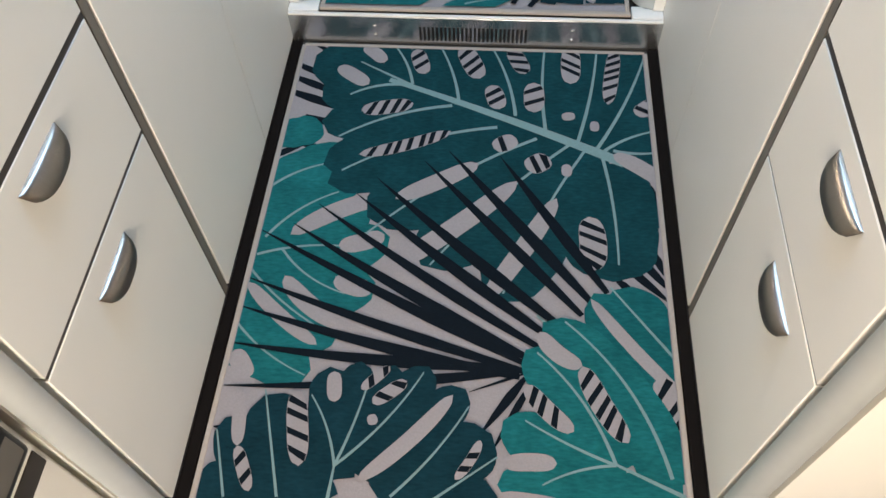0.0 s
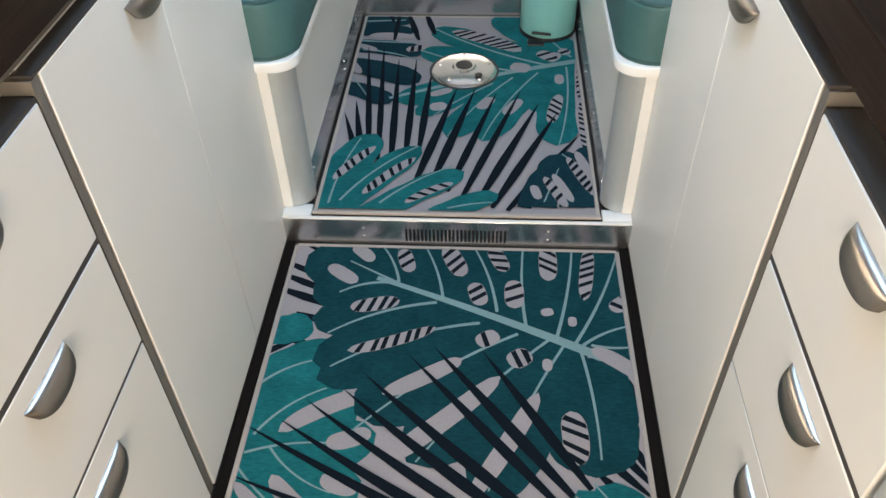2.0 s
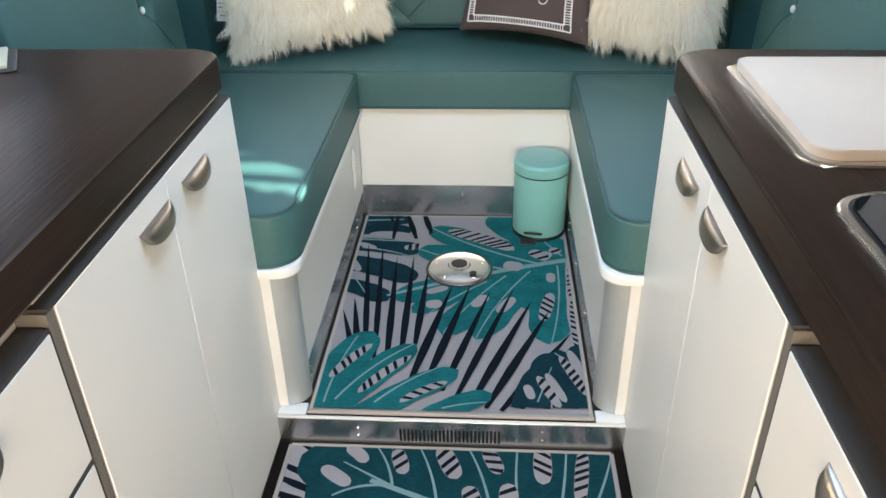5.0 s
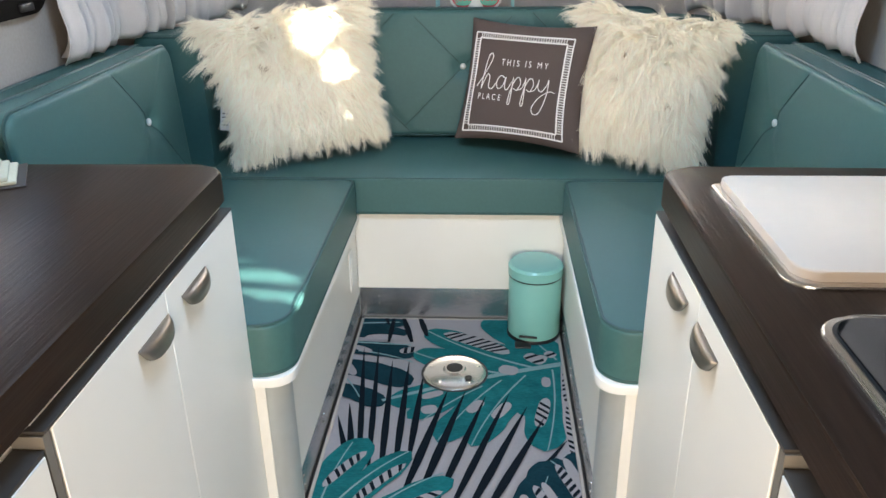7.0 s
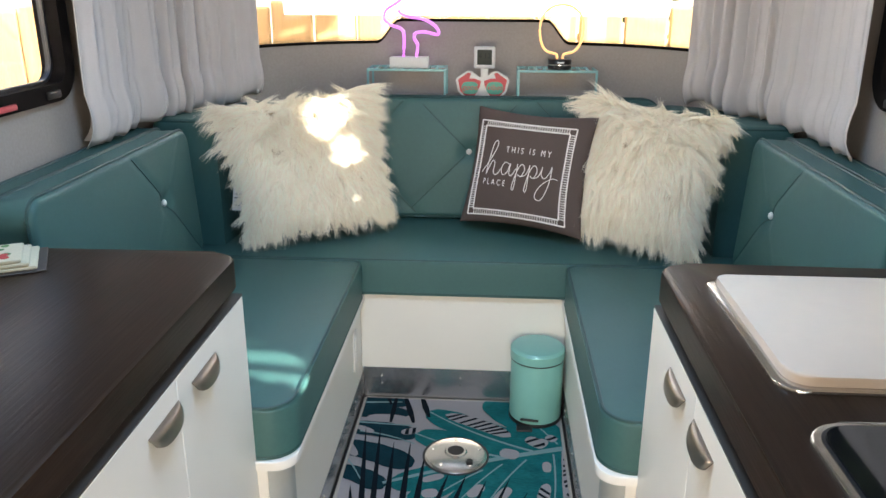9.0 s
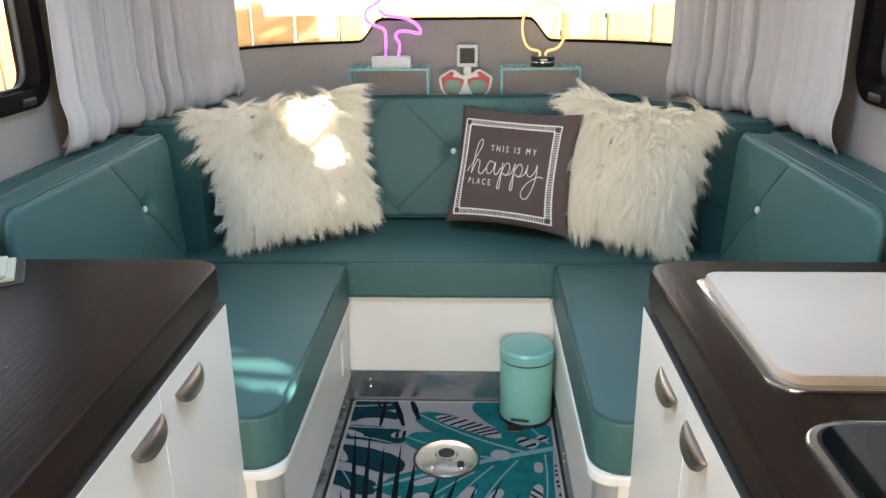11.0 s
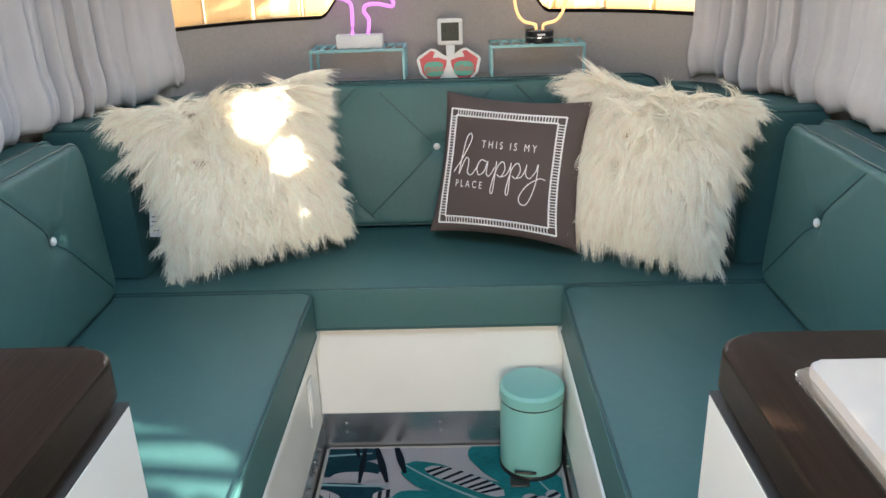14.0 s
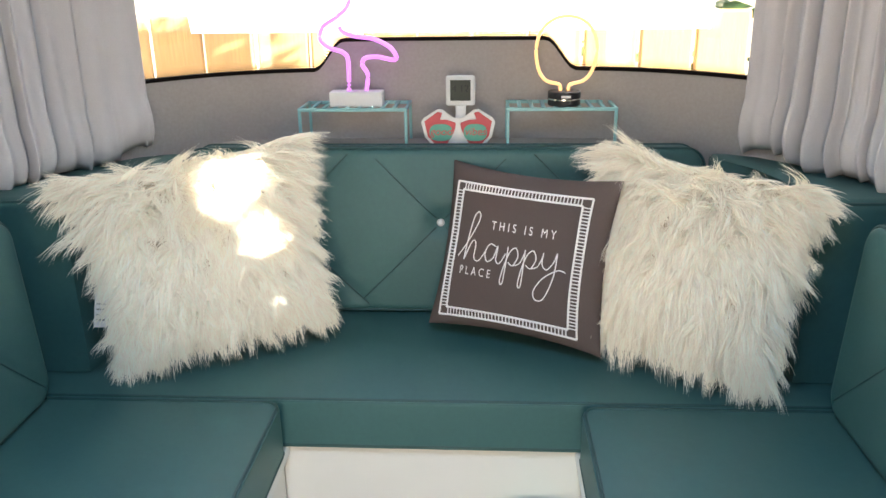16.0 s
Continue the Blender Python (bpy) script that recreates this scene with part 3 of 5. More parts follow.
        part("seam", bm, TEAL_PIPE, c, "quilted diamond seams")
    return c


def axes(o, ax, ay):
    ax, ay = Vector(ax).normalized(), Vector(ay).normalized()
    az = ax.cross(ay).normalized()
    ay = az.cross(ax)
    m = Matrix((ax, ay, az)).transposed().to_4x4()
    m.translation = o
    return m


# rear back panel: leans back a little
back_cushion(1.34, 0.436, 0.105, axes((-0.67, 1.482, 0.586), (1, 0, 0), (0, 0.09, 1)), "wide teal vinyl rear backrest with quilted seams and a white button", (0.67, 0.243))
for s in (-1, 1):
    lab = "teal vinyl side backrest with quilted seams and a white button"
    if s < 0:
        back_cushion(0.86, 0.41, 0.10, axes((-0.925, 0.06, 0.586), (0, 1, 0), (-0.05, 0, 1)), lab, (0.63, 0.235), 0.24, False, -1)
        back_cushion(0.98, 0.40, 0.085, axes((-1.035, 0.03, 0.586), (0, 1, 0), (-0.01, 0, 1)), "plain teal vinyl cushion behind the side backrest")
    else:
        back_cushion(0.86, 0.41, 0.10, axes((0.925, 0.92, 0.586), (0, -1, 0), (0.05, 0, 1)), lab, (0.23, 0.235), 0.24, False, 1)
        back_cushion(0.98, 0.40, 0.085, axes((1.035, 1.01, 0.586), (0, -1, 0), (0.01, 0, 1)), "plain teal vinyl cushion behind the side backrest")
    # corner cushion, following the rounded wall
    c = thing("corner_cushion", (s * 0.88, 1.25, 0.586), "thick teal vinyl corner backrest with piped edge", "cushion", "corner cushions")
    out = [(s * 0.800, 1.03), (s * 1.00, 1.03)] + [(s * x, min(1.50, rear_y(x) - 0.012)) for x in (1.0, 0.95, 0.90, 0.85, 0.80, 0.75, 0.70)] + [(s * 0.678, 1.42), (s * 0.685, 1.38), (s * 0.775, 1.33)]
    area = sum(a[0] * b[1] - b[0] * a[1] for a, b in zip(out, out[1:] + out[:1]))
    out = out if area > 0 else out[::-1]
    part("cover", extruded(bmesh.new(), out, 0.586, 1.004, 0.022, 5), TEAL, c)
    part("piping", tube(bmesh.new(), [(x, y, 0.996) for x, y in [(s * 0.806, 1.036), (s * 0.99, 1.036)]], 0.0035, False, 6), TEAL_PIPE, c)
    part("piping", tube(bmesh.new(), [(s * 0.803, 1.034, z) for z in (0.59, 0.98)] + [(s * 0.81, 1.04, 0.995)], 0.0035, False, 6), TEAL_PIPE, c)

# ---- rugs ----
def rug(name, x0, x1, y0, y1, z, label):
    r = thing(name, ((x0 + x1) / 2, (y0 + y1) / 2, z), label, "rug", "printed rugs")
    part("mat", boxed(x0, x1, y0, y1, z - 0.006, z, bevel=0.001, segs=1), RUG_BASE, r, smooth=False)
    for a, b, c, d in ((x0 - 0.006, x0 + 0.003, y0, y1), (x1 - 0.003, x1 + 0.006, y0, y1), (x0 - 0.008, x1 + 0.008, y0 - 0.008, y0 + 0.003), (x0, x1, y1 - 0.003, y1 + 0.006)):
        part("binding", boxed(a, b, c, d, z - 0.0055, z + 0.0018, bevel=0.002), RUG_EDGE, r, "beige edge binding")
    return r


RUG = rug("rug", -0.372, 0.372, -1.30, -0.046, 0.001, "pale rug printed with teal monstera and palm leaves, in the aisle")
RUG2 = rug("rug", -0.322, 0.322, -0.019, 0.926, ZU + 0.002, "pale rug printed with teal leaves, between the benches")

LEVEL = [0]


def lift(base):
    """Each printed piece lies a hair above the one before."""
    LEVEL[0] += 1
    return base + 0.0003 + 0.000012 * LEVEL[0]


class Print:
    """Flat printed pieces of one colour, clipped to a rug."""
    def __init__(self, x0, x1, y0, y1, z):
        self.edge, self.z = (x0, x1, y0, y1), z

    def clip(self, poly):
        x0, x1, y0, y1 = self.edge
        for axis, lim, sign in ((0, x0, 1), (0, x1, -1), (1, y0, 1), (1, y1, -1)):
            out = []
            for a, b in zip(poly, poly[1:] + poly[:1]):
                ia, ib = sign * (a[axis] - lim) >= 0, sign * (b[axis] - lim) >= 0
                if ia:
                    out.append(a)
                if ia != ib:
                    t = (lim - a[axis]) / (b[axis] - a[axis])
                    out.append((a[0] + t * (b[0] - a[0]), a[1] + t * (b[1] - a[1])))
            poly = out
            if len(poly) < 3:
                return []
        return poly

    def strip(self, bm, line, widths, z):
        """A ribbon along a line with half widths, as quads."""
        left, right = [], []
        for i, p in enumerate(line):
            a, b = line[max(i - 1, 0)], line[min(i + 1, len(line) - 1)]
            dx, dy = b[0] - a[0], b[1] - a[1]
            q = math.hypot(dx, dy) or 1
            left.append((p[0] - dy / q * widths[i], p[1] + dx / q * widths[i]))
            right.append((p[0] + dy / q * widths[i], p[1] - dx / q * widths[i]))
        for i in range(len(line) - 1):
            poly = self.clip([right[i], right[i + 1], left[i + 1], left[i]])
            if poly:
                try:
                    bm.faces.new([bm.verts.new((x, y, z)) for x, y in poly])
                except ValueError:
                    pass


def bowed(x0, y0, x1, y1, bow=0.0, n=16):
    """Points from one end to the other along a shallow arc."""
    d = math.hypot(x1 - x0, y1 - y0)
    nx, ny = -(y1 - y0) / d, (x1 - x0) / d
    return [(x0 + (x1 - x0) * k / n + nx * bow * 4 * (k / n) * (1 - k / n), y0 + (y1 - y0) * k / n + ny * bow * 4 * (k / n) * (1 - k / n)) for k in range(n + 1)]


def lobe_widths(w, n, w0=0.85):
    return [w * (w0 + (1 - w0) * math.sin(1.57 * min(1, 1.6 * i / n))) * math.sqrt(max(0.0, 1 - max(0, (i / n - 0.70) / 0.30) ** 2)) for i in range(n + 1)]


def stripes(pr, bars, line, wide, r):
    """Slanting dark stripes across a pale cut."""
    n = len(line) - 1
    length = sum(math.dist(a, b) for a, b in zip(line, line[1:]))
    def at(u):
        k = min(n - 1, max(0, int(u * n)))
        f = u * n - k
        a, b = line[k], line[k + 1]
        q = math.hypot(b[0] - a[0], b[1] - a[1])
        return (a[0] + f * (b[0] - a[0]), a[1] + f * (b[1] - a[1])), (-(b[1] - a[1]) / q, (b[0] - a[0]) / q)
    def half(u):
        return wide * math.sqrt(max(0.0, 1 - abs(2 * u - 1) ** 3.2))
    z = lift(pr.z)
    thick, gap = 0.011 / length, 0.026 / length
    slant = r.choice((-1, 1)) * min(0.2, 1.2 * wide / length)
    u = 0.5 * gap + 0.04
    while u < 0.96 - thick:
        quad = []
        for uu, sgn in ((u - slant / 2, 1), (u + thick - slant / 2, 1), (u + thick + slant / 2, -1), (u + slant / 2, -1)):
            uu = min(0.985, max(0.015, uu))
            p, nn = at(uu)
            h = half(uu) * 0.98
            quad.append((p[0] + sgn * h * nn[0], p[1] + sgn * h * nn[1]))
        quad = pr.clip(quad)
        if len(quad) > 2:
            bars.faces.new([bars.verts.new((x, y, z)) for x, y in quad])
        u += gap * r.uniform(0.75, 1.3)


def leaf(pr, rug_ob, material, lobes, veins=(), holes=(), barred=()):
    """A printed split leaf: lobes (two ends, half width, bow), pale veins, pale cuts, and cuts crossed by dark stripes."""
    r = random.Random(len(lobes) * 7 + len(veins))
    n = 18
    body, lines, gaps, bars = bmesh.new(), bmesh.new(), bmesh.new(), bmesh.new()
    for x0, y0, x1, y1, w, *bow in lobes:
        pr.strip(body, bowed(x0, y0, x1, y1, *bow, n=n), [q * (1 + 0.03 * math.sin(5 * k + w * 900)) for k, q in enumerate(lobe_widths(w, n))], lift(pr.z))
    for x0, y0, x1, y1, w, *bow in veins:
        pr.strip(lines, bowed(x0, y0, x1, y1, *bow, n=n), [w * 1.25 * (1 - 0.5 * k / n) + 0.0003 for k in range(n + 1)], lift(pr.z))
    for x0, y0, x1, y1, w, *bow in list(holes) + list(barred):
        pr.strip(gaps, bowed(x0, y0, x1, y1, *bow, n=n), [w * math.sqrt(max(0.0, 1 - abs(2 * k / n - 1) ** 3.2)) + 0.0003 for k in range(n + 1)], lift(pr.z))
    for x0, y0, x1, y1, w, *bow in barred:
        stripes(pr, bars, bowed(x0, y0, x1, y1, *bow, n=n), w, r)
    for name, bm, m, label in (("leaf_print", body, material, "split leaf print"), ("vein_print", lines, VEIN, "pale leaf veins"), ("hole_print", gaps, RUG_BASE, ""), ("bar_print", bars, NAVY, "")):
        if len(bm.faces):
            tagged(part(name, bm, m, rug_ob, label, smooth=False), kind="stuff" if name != "leaf_print" else "")
        else:
            bm.free()


def blades(pr, rug_ob, items):
    """Printed narrow dark palm blades, from root to tip."""
    for i, (x0, y0, x1, y1, w, *bow) in enumerate(items):
        bm = bmesh.new()
        pr.strip(bm, bowed(x0, y0, x1, y1, *bow, n=12), [1.12 * w * min(1, 0.4 + 1.8 * k / 12) * (1 - (k / 12) ** 2.4) + 0.0005 for k in range(13)], lift(pr.z))
        if len(bm.faces):
            part("palm_blade", bm, NAVY, rug_ob, "navy palm blade print" if i == 0 else "", smooth=False)
        else:
            bm.free()


P1 = Print(-0.367, 0.367, -1.29, -0.050, 0.001)
P2 = Print(-0.318, 0.318, -0.014, 0.922, ZU + 0.002)
blades(P1, RUG, [(-0.394, -0.099, -0.266, -0.166, 0.0076), (-0.390, -0.141, -0.223, -0.217, 0.0090), (-0.391, -0.185, -0.194, -0.261, 0.0104), (-0.347, -0.046, -0.285, -0.080, 0.0047), (-0.372, -0.316, -0.249, -0.362, 0.0083), (-0.395, -0.380, -0.302, -0.321, 0.0075), (-0.397, -0.479, -0.246, -0.387, 0.0099), (-0.400, -0.517, -0.238, -0.440, 0.0097), (-0.371, -0.495, -0.278, -0.463, 0.0083), (-0.335, -0.259, -0.212, -0.300, 0.0087)])
blades(P1, RUG, [(0.357, -0.411, 0.381, -0.502, 0.0078), (0.369, -0.457, 0.387, -0.552, 0.0075), (0.346, -0.554, 0.381, -0.633, 0.0076), (0.323, -0.574, 0.383, -0.653, 0.0079), (0.299, -0.593, 0.376, -0.670, 0.0080), (0.278, -0.618, 0.337, -0.678, 0.0068), (0.339, -0.356, 0.378, -0.410, 0.0064), (0.276, -0.653, 0.308, -0.679, 0.0056)])
leaf(P1, RUG, AQUA, [(-0.396, -0.314, -0.294, -0.284, 0.0404, -0.0063), (-0.381, -0.448, -0.227, -0.357, 0.0455, 0.0116), (-0.394, -0.543, -0.196, -0.422, 0.0457, 0.0110), (-0.394, -0.594, -0.165, -0.494, 0.0541, 0.0079), (-0.391, -0.631, -0.126, -0.554, 0.0556, -0.0075), (-0.393, -0.667, -0.141, -0.653, 0.0553, -0.0210), (-0.388, -0.735, -0.191, -0.757, 0.0421, -0.0107), (-0.383, -0.779, -0.228, -0.828, 0.0389, -0.0098)],
     veins=[(-0.370, -0.447, -0.269, -0.385, 0.0023, 0.0086), (-0.357, -0.566, -0.236, -0.454, 0.0021, 0.0132), (-0.365, -0.605, -0.175, -0.582, 0.0020, 0.0126), (-0.321, -0.590, -0.193, -0.679, 0.0017, -0.0128), (-0.375, -0.630, -0.190, -0.768, 0.0016, -0.0121), (-0.371, -0.746, -0.236, -0.838, 0.0015, -0.0095)],
     holes=[(-0.311, -0.558, -0.126, -0.456, 0.0197, 0.0133), (-0.218, -0.578, -0.137, -0.549, 0.0190, -0.0051), (-0.305, -0.648, -0.173, -0.745, 0.0173, -0.0142), (-0.368, -0.665, -0.226, -0.781, 0.0128, -0.0059), (-0.213, -0.645, -0.144, -0.667, 0.0189, -0.0067), (-0.364, -0.799, -0.329, -0.849, 0.0162)])
leaf(P1, RUG, PETROL, [(0.285, -0.351, -0.261, -0.114, 0.1029), (0.286, -0.337, 0.058, -0.169, 0.1199), (-0.084, -0.175, -0.341, -0.079, 0.0758), (-0.044, -0.230, -0.311, -0.176, 0.0550, 0.0095), (0.003, -0.244, -0.298, -0.273, 0.0546, 0.0063), (0.062, -0.288, -0.277, -0.388, 0.0637, -0.0059), (0.153, -0.314, -0.261, -0.435, 0.0616, -0.0202), (0.164, -0.342, -0.174, -0.512, 0.0774, -0.0108), (0.209, -0.340, -0.064, -0.613, 0.0713, -0.0072), (0.241, -0.353, 0.076, -0.681, 0.0674, -0.0064), (0.274, -0.359, 0.277, -0.630, 0.0872)])
leaf(P1, RUG, PETROL, [(-0.159, -0.144, -0.185, -0.021, 0.0444), (-0.048, -0.173, -0.086, 0.001, 0.0569), (0.060, -0.217, 0.027, 0.006, 0.0610), (0.153, -0.245, 0.153, 0.010, 0.0597), (0.232, -0.272, 0.265, 0.015, 0.0610), (0.287, -0.315, 0.367, -0.018, 0.0551), (0.308, -0.321, 0.408, -0.186, 0.0475), (0.317, -0.357, 0.378, -0.281, 0.0441), (0.326, -0.399, 0.338, -0.530, 0.0362)])
leaf(P1, RUG, PETROL, [],
     veins=[(0.312, -0.357, -0.171, -0.148, 0.0090, -0.0060), (-0.121, -0.163, -0.250, -0.195, 0.0033, -0.0134), (-0.033, -0.218, -0.257, -0.313, 0.0031, -0.0156), (0.062, -0.274, -0.238, -0.401, 0.0029, -0.0207), (0.142, -0.301, -0.178, -0.557, 0.0026, -0.0183), (0.209, -0.312, -0.048, -0.612, 0.0024, -0.0119), (0.236, -0.329, 0.085, -0.664, 0.0021, -0.0086), (0.269, -0.339, 0.289, -0.594, 0.0025, 0.0064)])
leaf(P1, RUG, PETROL, [],
     veins=[(-0.121, -0.160, -0.173, -0.039, 0.0025, -0.0076), (-0.020, -0.205, -0.073, -0.035, 0.0025, -0.0074), (0.098, -0.241, 0.039, -0.031, 0.0027, -0.0099), (0.160, -0.285, 0.159, -0.026, 0.0028, 0.0071), (0.223, -0.306, 0.271, -0.021, 0.0028, -0.0070), (0.259, -0.325, 0.374, -0.044, 0.0028, -0.0094), (0.275, -0.327, 0.387, -0.268, 0.0027, 0.0082), (0.292, -0.326, 0.385, -0.325, 0.0029, -0.0058), (-0.121, -0.163, -0.239, -0.096, 0.0025)],
     holes=[(-0.286, -0.112, -0.215, -0.164, 0.0174), (-0.239, -0.049, -0.189, -0.097, 0.0158, 0.0058), (0.203, -0.227, 0.208, -0.249, 0.0131), (0.258, -0.249, 0.257, -0.277, 0.0090), (0.200, -0.365, 0.200, -0.396, 0.0098), (-0.128, -0.628, 0.105, -0.412, 0.0203, -0.0072), (0.051, -0.683, 0.180, -0.450, 0.0180, -0.0042), (0.291, -0.336, 0.389, -0.409, 0.0178, 0.0055), (-0.125, -0.465, 0.028, -0.371, 0.0188, -0.0027)],
     barred=[(-0.020, -0.040, 0.021, -0.137, 0.0219), (0.085, -0.040, 0.117, -0.119, 0.0182), (-0.122, -0.052, -0.098, -0.128, 0.0174), (0.214, -0.031, 0.212, -0.145, 0.0205), (0.309, -0.034, 0.287, -0.201, 0.0153), (0.342, -0.228, 0.391, -0.187, 0.0186), (0.046, -0.156, 0.065, -0.224, 0.0193), (0.135, -0.145, 0.136, -0.230, 0.0211), (-0.220, -0.240, -0.114, -0.216, 0.0193), (-0.209, -0.359, -0.031, -0.290, 0.0148, -0.0060), (0.057, -0.331, 0.101, -0.302, 0.0194), (0.123, -0.381, 0.166, -0.350, 0.0222), (0.239, -0.490, 0.243, -0.608, 0.0246, 0.0041)])
blades(P1, RUG, [(0.131, -0.807, -0.373, -0.864, 0.0091, 0.0101), (-0.204, -0.918, -0.374, -0.936, 0.0086), (0.103, -0.805, -0.377, -0.785, 0.0104, 0.0083), (0.117, -0.821, -0.378, -0.712, 0.0105, 0.0083), (0.131, -0.812, -0.379, -0.652, 0.0096, 0.0063), (0.135, -0.801, -0.371, -0.549, 0.0098, 0.0043), (0.140, -0.791, -0.310, -0.533, 0.0109, 0.0065), (0.154, -0.769, -0.269, -0.486, 0.0100, 0.0066), (0.168, -0.747, -0.200, -0.458, 0.0112, 0.0045), (0.192, -0.730, -0.166, -0.417, 0.0114, 0.0045), (0.221, -0.701, -0.077, -0.370, 0.0103), (0.241, -0.678, -0.031, -0.342, 0.0116), (0.266, -0.654, 0.070, -0.351, 0.0103)])
blades(P1, RUG, [(0.131, -0.812, 0.036, -0.852, 0.0020), (0.126, -0.822, 0.057, -0.922, 0.0073), (0.136, -0.831, 0.076, -0.949, 0.0054), (0.190, -0.886, 0.127, -0.842, 0.0039)])
leaf(P1, RUG, AQUA_DEEP, [(0.357, -0.983, 0.242, -0.655, 0.0528, -0.0191), (0.382, -0.856, 0.276, -0.647, 0.0564, -0.0122), (0.372, -0.957, 0.365, -0.693, 0.0409)],
     veins=[(0.349, -0.975, 0.144, -0.705, 0.0025, -0.0156), (0.388, -0.797, 0.272, -0.642, 0.0021)],
     holes=[(0.237, -0.667, 0.391, -0.855, 0.0114, -0.0062)],
     barred=[(0.341, -0.809, 0.393, -0.920, 0.0228)])
leaf(P1, RUG, AQUA, [(0.348, -0.984, 0.154, -0.718, 0.0509, -0.0292), (0.283, -0.962, 0.126, -0.771, 0.0445, -0.0096), (0.274, -0.971, 0.092, -0.897, 0.0431, 0.0092), (0.282, -0.980, 0.086, -1.000, 0.0347), (0.362, -1.016, 0.221, -1.009, 0.0430), (0.262, -1.023, 0.121, -1.048, 0.0288)],
     veins=[(0.266, -0.959, 0.145, -0.775, 0.0021, -0.0152), (0.266, -0.959, 0.127, -0.895, 0.0019, 0.0037), (0.266, -0.959, 0.154, -0.996, 0.0017, -0.0068), (0.379, -1.007, 0.262, -0.956, 0.0027), (0.349, -0.975, 0.192, -0.714, 0.0023, -0.0252)],
     holes=[(0.094, -0.967, 0.176, -0.962, 0.0140, 0.0026), (0.149, -0.736, 0.219, -0.796, 0.0154, -0.0103), (0.087, -1.017, 0.196, -1.027, 0.0117)],
     barred=[(0.127, -0.834, 0.203, -0.909, 0.0152, -0.0057), (0.219, -0.796, 0.287, -0.922, 0.0180, -0.0057)])
leaf(P1, RUG, PETROL_DARK, [(-0.163, -1.008, -0.196, -0.821, 0.0377), (-0.157, -0.990, -0.146, -0.808, 0.0312), (-0.140, -0.989, -0.088, -0.812, 0.0332), (-0.130, -0.997, -0.032, -0.811, 0.0369), (-0.102, -1.012, 0.031, -0.848, 0.0379, 0.0037), (-0.081, -1.045, 0.075, -0.921, 0.0515), (-0.011, -1.065, 0.087, -1.017, 0.0484), (-0.191, -1.052, -0.295, -0.877, 0.0514), (-0.230, -1.071, -0.351, -0.919, 0.0416), (-0.287, -1.083, -0.360, -0.994, 0.0403)],
     veins=[(-0.168, -1.042, -0.165, -0.986, 0.0021), (-0.165, -0.986, -0.219, -0.872, 0.0016, -0.0070), (-0.165, -0.986, -0.128, -0.837, 0.0017, -0.0037), (-0.165, -0.986, -0.040, -0.822, 0.0017, -0.0095), (-0.074, -1.028, 0.037, -0.877, 0.0016, -0.0071), (-0.245, -1.039, -0.296, -0.867, 0.0016), (-0.326, -1.044, -0.360, -0.939, 0.0015), (-0.014, -1.032, 0.085, -0.957, 0.0015)],
     holes=[(-0.188, -0.829, -0.180, -0.882, 0.0120), (-0.127, -1.007, 0.010, -0.859, 0.0128, -0.0074), (-0.336, -0.870, -0.322, -0.964, 0.0110), (-0.123, -0.911, -0.107, -0.906, 0.0086)],
     barred=[(-0.245, -0.864, -0.220, -0.990, 0.0170), (-0.118, -0.881, -0.067, -0.839, 0.0118), (-0.322, -0.964, -0.289, -1.033, 0.0101), (0.022, -0.996, 0.058, -0.932, 0.0078, -0.0035), (-0.139, -0.858, -0.097, -0.815, 0.0090)])
leaf(P2, RUG2, PETROL_DARK, [(-0.380, 0.902, -0.168, 0.892, 0.0339), (-0.361, 0.834, -0.162, 0.825, 0.0361), (-0.355, 0.734, -0.122, 0.693, 0.0424, 0.0133), (-0.338, 0.627, -0.126, 0.533, 0.0467, 0.0140), (-0.336, 0.506, -0.198, 0.424, 0.0359, 0.0147)],
     veins=[(-0.341, 0.888, -0.196, 0.899, 0.0038), (-0.324, 0.767, -0.147, 0.754, 0.0035), (-0.308, 0.715, -0.131, 0.653, 0.0031, 0.0093), (-0.331, 0.576, -0.243, 0.408, 0.0017, 0.0070)],
     holes=[(-0.300, 0.796, -0.159, 0.789, 0.0177, 0.0071), (-0.324, 0.742, -0.264, 0.709, 0.0117), (-0.339, 0.653, -0.298, 0.577, 0.0130)],
     barred=[(-0.320, 0.935, -0.238, 0.945, 0.0158)])
